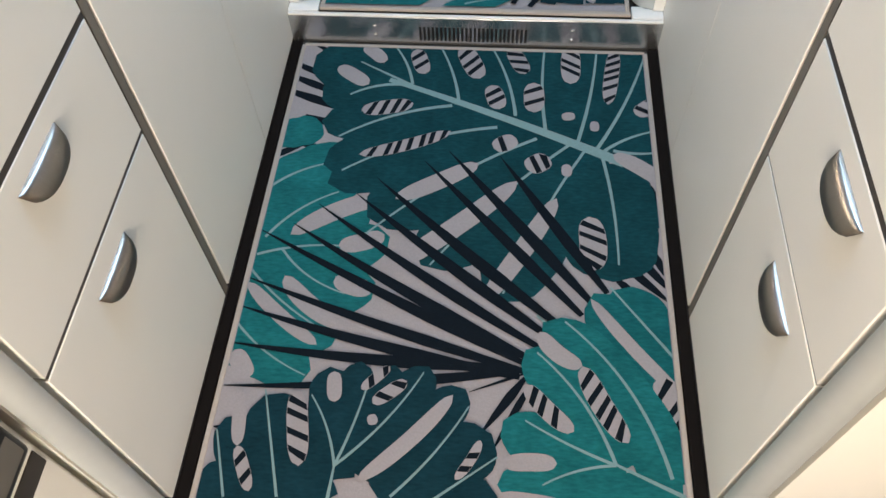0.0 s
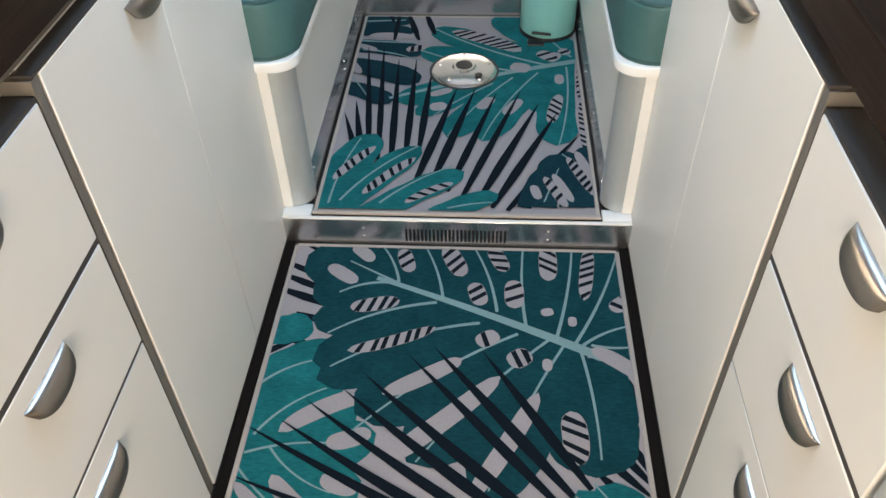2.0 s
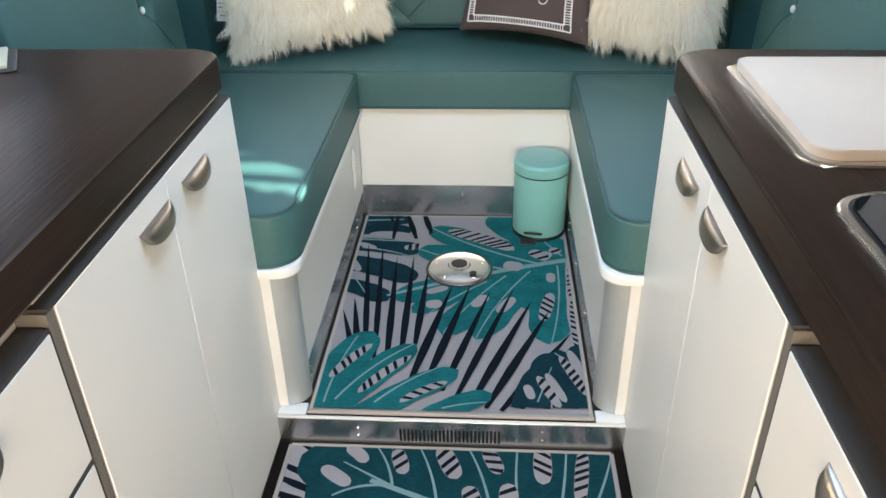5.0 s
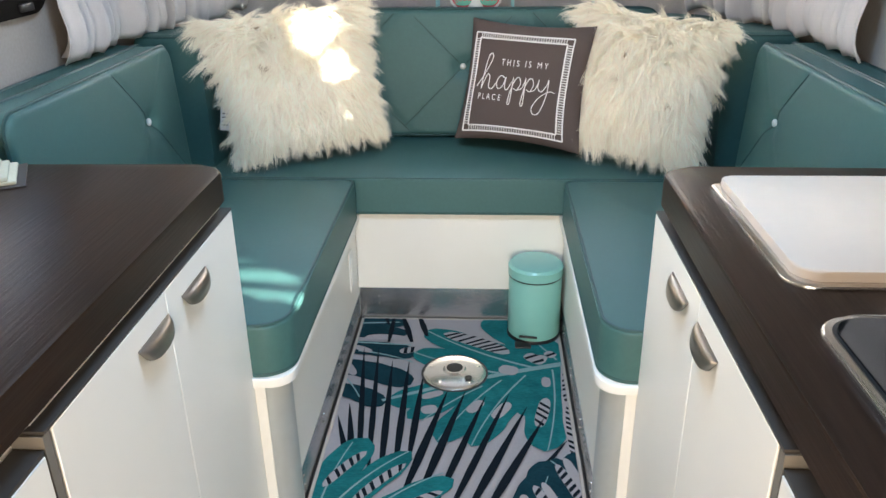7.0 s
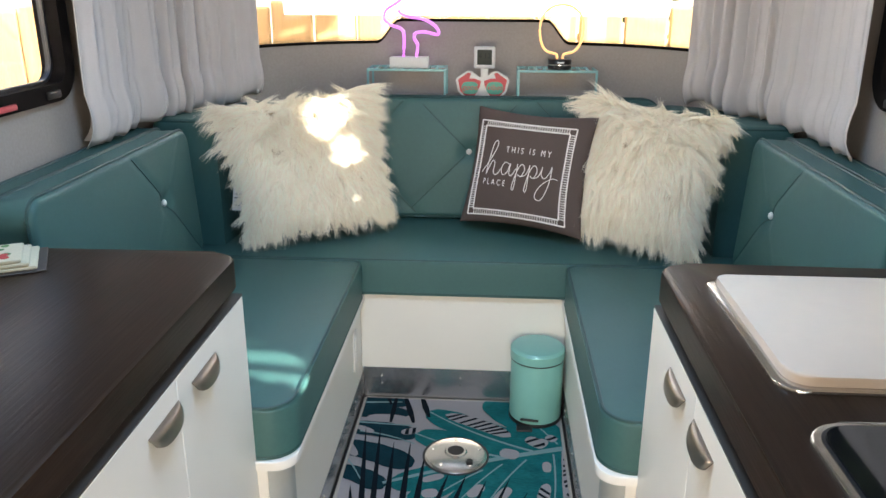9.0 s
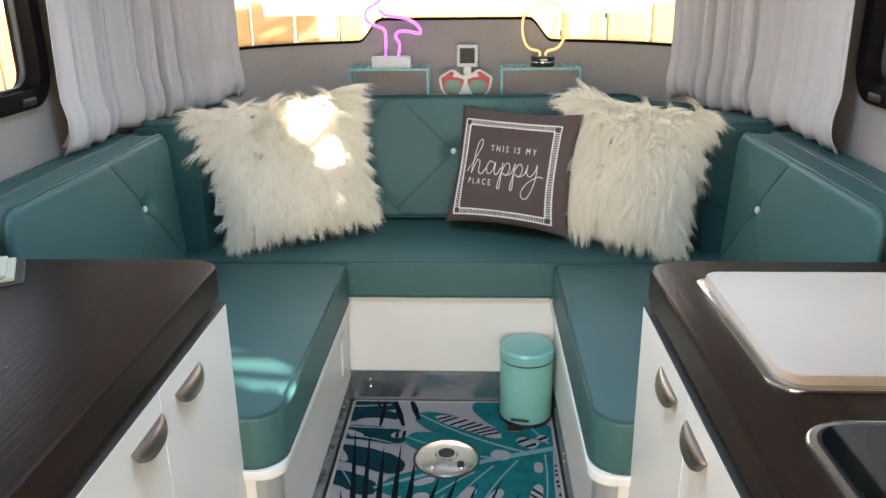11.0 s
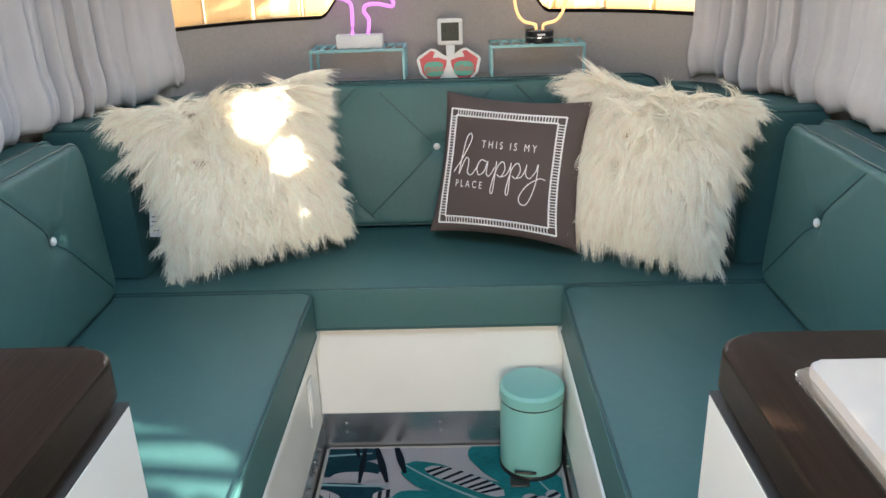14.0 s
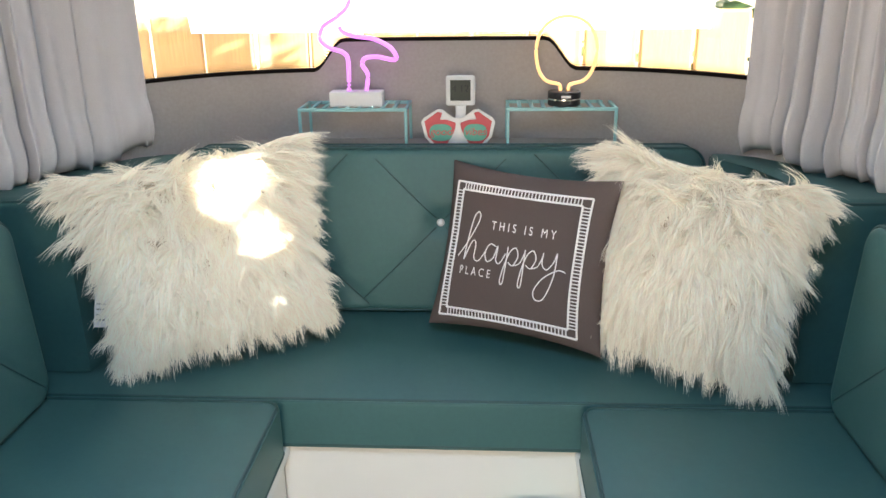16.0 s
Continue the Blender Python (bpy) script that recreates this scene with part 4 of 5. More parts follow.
leaf(P2, RUG2, AQUA, [(0.345, 0.666, 0.096, 0.589, 0.1072), (0.230, 0.679, -0.110, 0.845, 0.0557, 0.0128), (0.298, 0.698, 0.094, 0.945, 0.0732), (0.178, 0.629, -0.135, 0.713, 0.0553, 0.0127), (0.129, 0.581, -0.184, 0.438, 0.0516), (0.096, 0.564, -0.123, 0.371, 0.0397), (0.177, 0.567, -0.034, 0.271, 0.0498, -0.0123), (0.226, 0.583, 0.054, 0.257, 0.0484, -0.0110), (0.275, 0.600, 0.241, 0.244, 0.0577), (0.310, 0.633, 0.188, 0.395, 0.0639)],
     veins=[(0.345, 0.666, -0.201, 0.452, 0.0087, -0.0117), (0.129, 0.602, -0.145, 0.719, 0.0037, 0.0121), (0.228, 0.637, -0.101, 0.845, 0.0036, 0.0181), (0.080, 0.533, -0.084, 0.359, 0.0023, -0.0069), (0.136, 0.565, -0.034, 0.278, 0.0020, -0.0118), (0.207, 0.592, 0.054, 0.261, 0.0021, -0.0143), (0.288, 0.626, 0.248, 0.244, 0.0020, 0.0121), (0.305, 0.681, 0.218, 0.835, 0.0024)],
     holes=[(-0.088, 0.408, -0.042, 0.420, 0.0190), (0.043, 0.404, 0.081, 0.461, 0.0161), (0.112, 0.379, 0.156, 0.454, 0.0168), (0.266, 0.585, 0.264, 0.533, 0.0128), (0.238, 0.689, 0.271, 0.670, 0.0273), (0.129, 0.628, 0.186, 0.610, 0.0245), (-0.092, 0.469, -0.031, 0.500, 0.0137)],
     barred=[(-0.047, 0.828, 0.163, 0.711, 0.0282, 0.0095), (0.211, 0.709, 0.262, 0.664, 0.0225), (0.274, 0.724, 0.301, 0.698, 0.0169), (0.231, 0.343, 0.261, 0.480, 0.0169), (-0.120, 0.734, -0.178, 0.711, 0.0168)])
leaf(P2, RUG2, RUG_BASE, [(0.331, 0.649, 0.314, 0.270, 0.0200)],
     barred=[(0.330, 0.633, 0.319, 0.454, 0.0143), (0.322, 0.454, 0.316, 0.222, 0.0148)])
blades(P2, RUG2, [(-0.233, 0.112, -0.313, 0.378, 0.0087), (-0.239, 0.156, -0.290, 0.435, 0.0088), (-0.222, 0.157, -0.292, 0.732, 0.0078), (-0.199, 0.158, -0.246, 0.734, 0.0078), (-0.166, 0.136, -0.194, 0.657, 0.0092), (-0.133, 0.160, -0.143, 0.659, 0.0093), (-0.102, 0.208, -0.094, 0.583, 0.0093), (-0.104, 0.073, -0.018, 0.507, 0.0109), (-0.064, 0.075, 0.033, 0.508, 0.0109), (-0.022, 0.055, 0.090, 0.481, 0.0093), (0.007, 0.015, 0.156, 0.494, 0.0092), (0.046, 0.007, 0.204, 0.434, 0.0107), (0.083, -0.002, 0.251, 0.391, 0.0107), (0.118, -0.010, 0.301, 0.290, 0.0109), (-0.332, 0.820, -0.331, 0.975, 0.0076), (-0.219, 0.769, -0.218, 0.977, 0.0074), (-0.145, 0.771, -0.200, 0.978, 0.0094), (-0.099, 0.808, -0.144, 0.979, 0.0095), (-0.231, 0.879, -0.260, 0.976, 0.0058)])
leaf(P2, RUG2, PETROL_DARK, [(0.157, 0.001, 0.208, 0.150, 0.0194, 0.0056), (0.202, 0.003, 0.246, 0.208, 0.0350, 0.0081), (0.267, 0.005, 0.268, 0.221, 0.0354), (0.306, 0.007, 0.319, 0.246, 0.0379)],
     veins=[(0.203, 0.023, 0.243, 0.151, 0.0014), (0.305, 0.153, 0.253, 0.209, 0.0020)],
     holes=[(0.179, 0.084, 0.191, 0.032, 0.0112), (0.228, 0.128, 0.269, 0.025, 0.0107), (0.289, 0.221, 0.326, 0.089, 0.0123)],
     barred=[(0.207, 0.117, 0.254, 0.005, 0.0122), (0.266, 0.197, 0.323, 0.047, 0.0126)])
leaf(P2, RUG2, AQUA, [(-0.320, -0.017, -0.215, 0.282, 0.0526, 0.0101), (-0.309, -0.075, -0.097, 0.232, 0.0426, 0.0109), (-0.232, -0.072, 0.015, 0.132, 0.0406, 0.0113), (-0.103, -0.086, 0.098, 0.049, 0.0321, 0.0109)],
     veins=[(-0.297, 0.004, -0.254, 0.263, 0.0019, 0.0093), (-0.272, 0.015, -0.104, 0.232, 0.0023, 0.0152), (-0.178, 0.008, -0.013, 0.153, 0.0023, 0.0116), (-0.019, -0.006, 0.085, 0.018, 0.0020, 0.0040)],
     barred=[(-0.299, 0.092, -0.212, 0.228, 0.0133, 0.0057), (-0.222, 0.039, -0.107, 0.184, 0.0131, 0.0056), (-0.119, 0.010, -0.010, 0.087, 0.0115, 0.0058)])

# ---- table base flange and bin ----
f = thing("table_leg_socket", (-0.002, 0.598, ZU), "round silver table-leg floor flange with screws", "floor flange")
bm = bmesh.new()
disc(bm, 0.099, 0.099, ZU + 0.002, ZU + 0.006, Matrix.Translation((-0.002, 0.598, 0)), 48)
part("seal", bm, BLACK, f, "black sealing ring")
bm = bmesh.new()
for r0, r1, z0, z1 in ((0.095, 0.086, 0.004, 0.011), (0.086, 0.050, 0.011, 0.019), (0.034, 0.030, 0.019, 0.024)):
    disc(bm, r0, r1, ZU + z0, ZU + z1, Matrix.Translation((-0.002, 0.598, 0)), 48)
part("plate", bm, STEEL, f)
bm = bmesh.new()
disc(bm, 0.024, 0.024, ZU + 0.0235, ZU + 0.0246, Matrix.Translation((-0.002, 0.598, 0)), 32)
part("socket_hole", bm, BLACK, f, "dark hole")
bm = bmesh.new()
disc(bm, 0.010, 0.010, ZU + 0.017, ZU + 0.0215, Matrix.Translation((0.040, 0.552, 0)), 20)
part("plug", bm, BLACK, f, "black rubber plug")
for i in range(5):
    a = radians(20 + 72 * i)
    bm = bmesh.new()
    disc(bm, 0.007, 0.005, ZU + 0.012, ZU + 0.0165, Matrix.Translation((-0.002 + 0.072 * math.cos(a), 0.598 + 0.072 * math.sin(a), 0)), 12)
    part("screw", bm, CHROME, f)

BX, BY = 0.243, 0.850
b = thing("pedal_bin", (BX, BY, ZU), "small mint green metal pedal bin with a lid", "bin")
at = Matrix.Translation((BX, BY, 0))
bm = disc(bmesh.new(), 0.083, 0.083, ZU + 0.014, ZU + 0.215, at, 48, 0.004)
part("body", bm, MINT, b)
part("base", disc(bmesh.new(), 0.085, 0.085, ZU + 0.002, ZU + 0.0145, at, 48, 0.003), BLACK, b, "black base ring")
part("seal", disc(bmesh.new(), 0.0846, 0.0846, ZU + 0.2145, ZU + 0.2195, at, 48), BLACK, b)
bm = bmesh.new()
disc(bm, 0.0855, 0.0855, ZU + 0.219, ZU + 0.246, at, 48)
disc(bm, 0.0855, 0.078, ZU + 0.246, ZU + 0.254, at, 48)
disc(bm, 0.078, 0.055, ZU + 0.254, ZU + 0.258, at, 48)
part("lid", bm, MINT, b)
part("pedal", boxed(BX - 0.062, BX - 0.012, BY - 0.108, BY - 0.070, ZU + 0.004, ZU + 0.010, bevel=0.003), BLACK, b, "black pedal")
part("pedal_slot", tube(bmesh.new(), spline([(BX - 0.045 + 0.0, BY - 0.077, ZU + 0.03), (BX - 0.045, BY - 0.083, ZU + 0.034), (BX - 0.01, BY - 0.0885, ZU + 0.034), (BX + 0.005, BY - 0.083, ZU + 0.03)]), 0.004), BLACK, b, "dark pedal bracket")
part("hinge", boxed(BX - 0.02, BX + 0.035, BY + 0.078, BY + 0.0845, ZU + 0.20, ZU + 0.25, bevel=0.003), BLACK, b)

# ---- worktop things ----
s = thing("sink_cover", (0.7, -0.28, 0.924), "white cutting board lying in a polished steel sink rim", "cutting board")
o = rounded(0.462, 0.93, -0.482, -0.090, (0.040, 0.040, 0.02, 0.02), 8)
part("rim", extruded(bmesh.new(), o, 0.9245, 0.930, 0.003, 2), STEEL, s, "polished steel rim")
o = rounded(0.477, 0.915, -0.470, -0.098, (0.036, 0.036, 0.016, 0.016), 8)
part("board", extruded(bmesh.new(), o, 0.9305, 0.945, 0.004, 3), BOARD, s)
h = thing("hob", (0.7, -0.80, 0.924), "black glass hob lid in a rounded silver frame", "hob")
o = rounded(0.455, 0.93, -1.02, -0.560, (0.05,) * 4, 8)
part("frame", extruded(bmesh.new(), o, 0.9245, 0.934, 0.005, 3), STEEL, h, "silver frame")
o = rounded(0.466, 0.919, -1.009, -0.571, (0.041,) * 4, 8)
part("seal", extruded(bmesh.new(), o, 0.9342, 0.9352, 0.0, 1), BLACK, h, "black seal")
o = rounded(0.470, 0.915, -1.005, -0.575, (0.038,) * 4, 8)
part("lid", extruded(bmesh.new(), o, 0.9354, 0.9384, 0.001, 1), HOB, h, "black glass")

t = thing("folded_cloth", (-0.815, -0.095, 0.9250), "folded cream tea towel with red flowers on the worktop", "tea towel")
turn = Matrix.Translation((-0.838, -0.095, 0)) @ Matrix.Rotation(radians(28), 4, "Z")
for i in range(3):
    part("fold", box(bmesh.new(), -0.10, 0.08 - 0.012 * i, -0.065, 0.06 - 0.01 * i, 0.9270 + 0.008 * i, 0.9345 + 0.008 * i, 0.003, 2, turn), FLORAL, t)
for i in range(34):
    x, y, r = rnd.uniform(-0.08, 0.045), rnd.uniform(-0.055, 0.03), rnd.uniform(0.005, 0.011)
    part("flower", disc(bmesh.new(), r, r * 0.9, 0.9508, 0.9512 + 0.00002 * i, turn @ Matrix.Translation((x, y, 0)), 9), FLOWER if i % 2 else LEAFPRINT, t)
part("tray", box(bmesh.new(), -0.11, 0.095, -0.075, 0.068, 0.9245, 0.9272, 0.001, 1, turn), DARK_EDGE, t, "thin dark tray")

# ---- pillows ----
def pillow_point(u, v, half, puff):
    """u, v in -1..1: place on a stuffed square with drawn-in sides and pointed corners."""
    x = u * half * (1 - 0.085 * (1 - v * v) * u * u)
    y = v * half * (1 - 0.085 * (1 - u * u) * v * v)
    h = puff * (max(0.0, (1 - abs(u) ** 2.6) * (1 - abs(v) ** 2.6))) ** 0.48
    return x, y, h


class Slump:
    """A square pillow laid between its four corners: bottom left, bottom right, top left, top right."""
    def __init__(self, bl, br, tl, tr):
        self.c = [np.array(p, float) for p in (bl, br, tl, tr)]
        n = np.cross(self.c[1] - self.c[2], self.c[3] - self.c[0])
        self.n = n / np.linalg.norm(n)
        self.middle = sum(self.c) / 4
        self.half = 0.25 * sum(np.linalg.norm(self.c[a] - self.c[b]) for a, b in ((0, 1), (2, 3), (0, 2), (1, 3))) / 2

    def at(self, x, y, z):
        u, v = (np.asarray(x) / self.half + 1) / 2, (np.asarray(y) / self.half + 1) / 2
        w = ((1 - u) * (1 - v), u * (1 - v), (1 - u) * v, u * v)
        return sum(np.multiply.outer(k, p) for k, p in zip(w, self.c)) + np.multiply.outer(z, self.n)


def pillow_mesh(sl, puff, n=30, lump=0.0):
    bm = bmesh.new()
    for sgn in (1, -1):
        rows = []
        for j in range(n + 1):
            row = []
            for i in range(n + 1):
                u, v = math.sin(1.5708 * (2 * i / n - 1)), math.sin(1.5708 * (2 * j / n - 1))
                x, y, h = pillow_point(u, v, sl.half, puff)
                h += lump * (math.sin(5 * u + 1.3) * math.sin(4 * v + 0.4) + 0.5 * math.sin(9 * u - 6 * v)) * (1 - u * u) * (1 - v * v)
                row.append(bm.verts.new(sl.at(x, y, sgn * h)))
            rows.append(row)
        for p, q in zip(rows, rows[1:]):
            for i in range(n):
                bm.faces.new((p[i], p[i + 1], q[i + 1], q[i]))
    bmesh.ops.remove_doubles(bm, verts=bm.verts, dist=0.0004)
    bmesh.ops.recalc_face_normals(bm, faces=bm.faces)
    return bm


def fur_pillow(sl, puff, label, seed):
    p = thing("fur_pillow", sl.middle, label, "pillow", "shaggy pillows")
    part("cover", pillow_mesh(sl, puff, lump=0.006), FUR_SHADE, p, "pillow cover darkened as shade between the fur locks")
    rr = np.random.default_rng(seed)
    locks, per, seg = 1200, 34, 7
    lu, lv = rr.uniform(-1, 1, locks), rr.uniform(-1, 1, locks)
    edge = rr.random(locks) < 0.34
    flat = rr.random(locks) < 0.5
    lu = np.where(edge & flat, np.sign(lu) * 0.99, lu)
    lv = np.where(edge & ~flat, np.sign(lv) * 0.99, lv)
    back = np.where(edge & (rr.random(locks) < 0.35), -1.0, 1.0)
    # the way each lock lies: away from a whorl above the middle, then hanging down
    gx = 0.66 * lu + rr.normal(0, 0.31, locks)
    gy = 0.62 * (lv - 0.35) - 0.50 + rr.normal(0, 0.25, locks)
    gz = 0.22 + 0.62 * rr.random(locks)
    d = np.stack([gx, gy, gz * back], 1)
    d /= np.linalg.norm(d, axis=1)[:, None]
    size = rr.uniform(0.065, 0.110, locks) * np.where(edge, 0.70, 1.0)
    sway = rr.normal(0, 0.21, locks)
    root = np.array([pillow_point(a, b, sl.half, puff) for a, b in zip(lu, lv)])
    root[:, 2] *= back
    line, cur, dd = [], root.copy(), d.copy()
    for k in range(seg):
        line.append(cur.copy())
        cur = cur + dd * (size / (seg - 1))[:, None]
        dd = dd + np.stack([sway * (1 if k < 3 else -0.8), -0.14 * np.ones(locks), -0.26 * gz * back], 1)
        dd /= np.linalg.norm(dd, axis=1)[:, None]
    which = np.repeat(np.arange(locks), per)
    count = locks * per
    u = np.clip(lu[which] + rr.normal(0, 0.052, count), -1, 1)
    v = np.clip(lv[which] + rr.normal(0, 0.052, count), -1, 1)
    base = np.array([pillow_point(a, b, sl.half, puff) for a, b in zip(u, v)])
    base[:, 2] *= back[which]
    off = base - root[which]
    reach = rr.uniform(0.5, 1.15, count)[:, None]
    stray = rr.normal(0, 0.0032, (count, 3))
    tight = rr.uniform(0.78, 0.98, count)[:, None]
    w = rr.uniform(0.0006, 0.0013, count)[:, None]
    across = np.cross(d[which], np.array([0.1, 0.2, 1.0])) + rr.normal(0, 0.25, (count, 3))
    across /= np.linalg.norm(across, axis=1)[:, None] + 1e-9
    verts = []
    for k in range(seg):
        f = k / (seg - 1)
        mid = root[which] + (line[k] - line[0])[which] * reach + off * (1 - tight * f) + stray * f * f * 2
        taper = (1 - f) ** 0.6 + 0.06
        for sg in (-1, 1):
            q = mid + sg * across * w * taper
            verts.append(sl.at(q[:, 0], q[:, 1], q[:, 2]))
    verts = np.stack(verts, 1).reshape(-1, 3)
    stride = 2 * seg
    faces = [(b + 2 * k, b + 2 * k + 1, b + 2 * k + 3, b + 2 * k + 2) for b in range(0, count * stride, stride) for k in range(seg - 1)]
    me = bpy.data.meshes.new("fur")
    me.from_pydata(verts.tolist(), [], faces)
    me.materials.append(FUR)
    me.shade_smooth()
    fur = new("fur", me)
    fur.parent = p
    fur.matrix_parent_inverse = Matrix.Translation(-p.location)
    tagged(fur, "long cream faux fur strands", kind="stuff")
    return p


LEFT = Slump((-0.700, 0.995, 0.640), (-0.285, 1.225, 0.668), (-0.808, 1.075, 1.036), (-0.365, 1.360, 1.075))
furry = fur_pillow(LEFT, 0.075, "shaggy cream faux-fur pillow with a sewn label", 2)
RIGHT = Slump((0.405, 1.150, 0.665), (0.712, 0.935, 0.640), (0.425, 1.400, 1.045), (0.785, 1.010, 1.032))
fur_pillow(RIGHT, 0.075, "shaggy cream faux-fur pillow leaning on the backrest", 3)
AT = axes((-0.738, 1.010, 0.760), (1, 0.38, 0.11), (-0.10, 0.30, 1)) @ Matrix.Rotation(radians(-14), 4, "Z")
tag = part("sewn_label", box(bmesh.new(), -0.014, 0.014, -0.045, 0.035, -0.0006, 0.0006, 0, 1, AT), THREAD, furry, "white sewn fabric label with grey lines")
for i in range(4):
    part("print_line", box(bmesh.new(), -0.009, 0.009, -0.03 + 0.012 * i, -0.027 + 0.012 * i, 0.0006, 0.0012, 0, 1, AT), LCD, tag)

HAPPY = Slump((-0.025, 1.250, 0.620), (0.384, 1.080, 0.616), (0.036, 1.415, 1.003), (0.434, 1.210, 1.000))
hp = thing("happy_pillow", HAPPY.middle, "taupe cotton pillow with white stitched border and lettering", "pillow")
HALF, PUFF = HAPPY.half, 0.055
part("cover", pillow_mesh(HAPPY, PUFF, lump=0.004), TAUPE, hp)


def on_pillow(x, y, lift_by=0.0015):
    """A point on the pillow's front, from the flat coordinates of its print."""
    u, v = (1.09 * x - 0.010) / HALF, (1.09 * y - 0.013) / HALF
    px, py, h = pillow_point(u, v, HALF, PUFF)
    h += 0.004 * (math.sin(5 * u + 1.3) * math.sin(4 * v + 0.4) + 0.5 * math.sin(9 * u - 6 * v)) * (1 - u * u) * (1 - v * v)
    return Vector(HAPPY.at(px, py, h + lift_by))


B0, B1 = 0.141, 0.160
for k in range(4):
    rot = radians(90 * k)
    def q(a, b):
        return on_pillow(a * math.cos(rot) - b * math.sin(rot), a * math.sin(rot) + b * math.cos(rot))
    bm = bmesh.new()
    for off in (B0, B1):
        tube(bm, [q(-off + 2 * off * i / 24, off) for i in range(25)], 0.0026, False, 6)
    part("border", bm, THREAD, hp, "white embroidered border band")
    bm = bmesh.new()
    for i in range(36):
        a = -B0 + 2 * B0 * (i + 0.5) / 36
        tube(bm, [q(a, B0), q(a, (B0 + B1) / 2), q(a, B1)], 0.0015, False, 5)
    part("ladder_stitch", bm, THREAD, hp)
# lettering
def bend_text(ob):
    for v in ob.data.vertices:
        p = on_pillow(v.co.x, v.co.y, 0.0012 + v.co.z)
        v.co = p
    return ob


bend_text(lettering("lettering", "THIS IS MY", 0.030, Matrix.Translation((0.022, 0.064, 0)) @ Matrix.Diagonal((0.64, 0.95, 1, 1)), THREAD, hp, 0.0004, 0, 1.65, "white words THIS IS MY"))
bend_text(lettering("lettering", "PLACE", 0.030, Matrix.Translation((-0.078, -0.047, 0)) @ Matrix.Diagonal((0.62, 0.92, 1, 1)), THREAD, hp, 0.0004, 0, 1.65, "white word PLACE"))
bm = bmesh.new()


def stroke(pts, r=0.0015):
    tube(bm, [on_pillow(p.x, p.y, 0.001) for p in spline([(x, y, 0) for x, y in pts], 8)], r, False, 5)


X = -0.118
stroke([(X - 0.010, -0.016), (X + 0.012, 0.020), (X + 0.034, 0.072), (X + 0.030, 0.092), (X + 0.019, 0.078), (X + 0.012, 0.030), (X + 0.008, -0.022)])
stroke([(X + 0.009, -0.020), (X + 0.024, 0.022), (X + 0.034, 0.018), (X + 0.034, -0.014), (X + 0.046, -0.020), (X + 0.060, 0.004)])
stroke([(X + 0.084, 0.018), (X + 0.070, 0.022), (X + 0.060, 0.002), (X + 0.066, -0.018), (X + 0.080, -0.008), (X + 0.088, 0.020), (X + 0.087, -0.012), (X + 0.096, -0.018), (X + 0.108, 0.006)])
for x in (X + 0.112, X + 0.152):
    stroke([(x, 0.022), (x - 0.001, -0.020), (x - 0.004, -0.062), (x - 0.010, -0.058), (x - 0.004, -0.020), (x + 0.006, 0.012), (x + 0.018, 0.022), (x + 0.025, 0.004), (x + 0.015, -0.018), (x + 0.004, -0.012)])
    stroke([(x + 0.015, -0.018), (x + 0.030, -0.010), (x + 0.040, 0.016)])
x = X + 0.192
stroke([(x, 0.022), (x - 0.001, -0.004), (x + 0.010, -0.014), (x + 0.024, 0.006), (x + 0.029, 0.024), (x + 0.026, -0.030), (x + 0.010, -0.080), (x - 0.008, -0.086), (x - 0.014, -0.066), (x + 0.004, -0.034), (x + 0.034, -0.012), (x + 0.052, -0.014)])
part("script_lettering", bm, THREAD, hp, "white handwritten word happy")


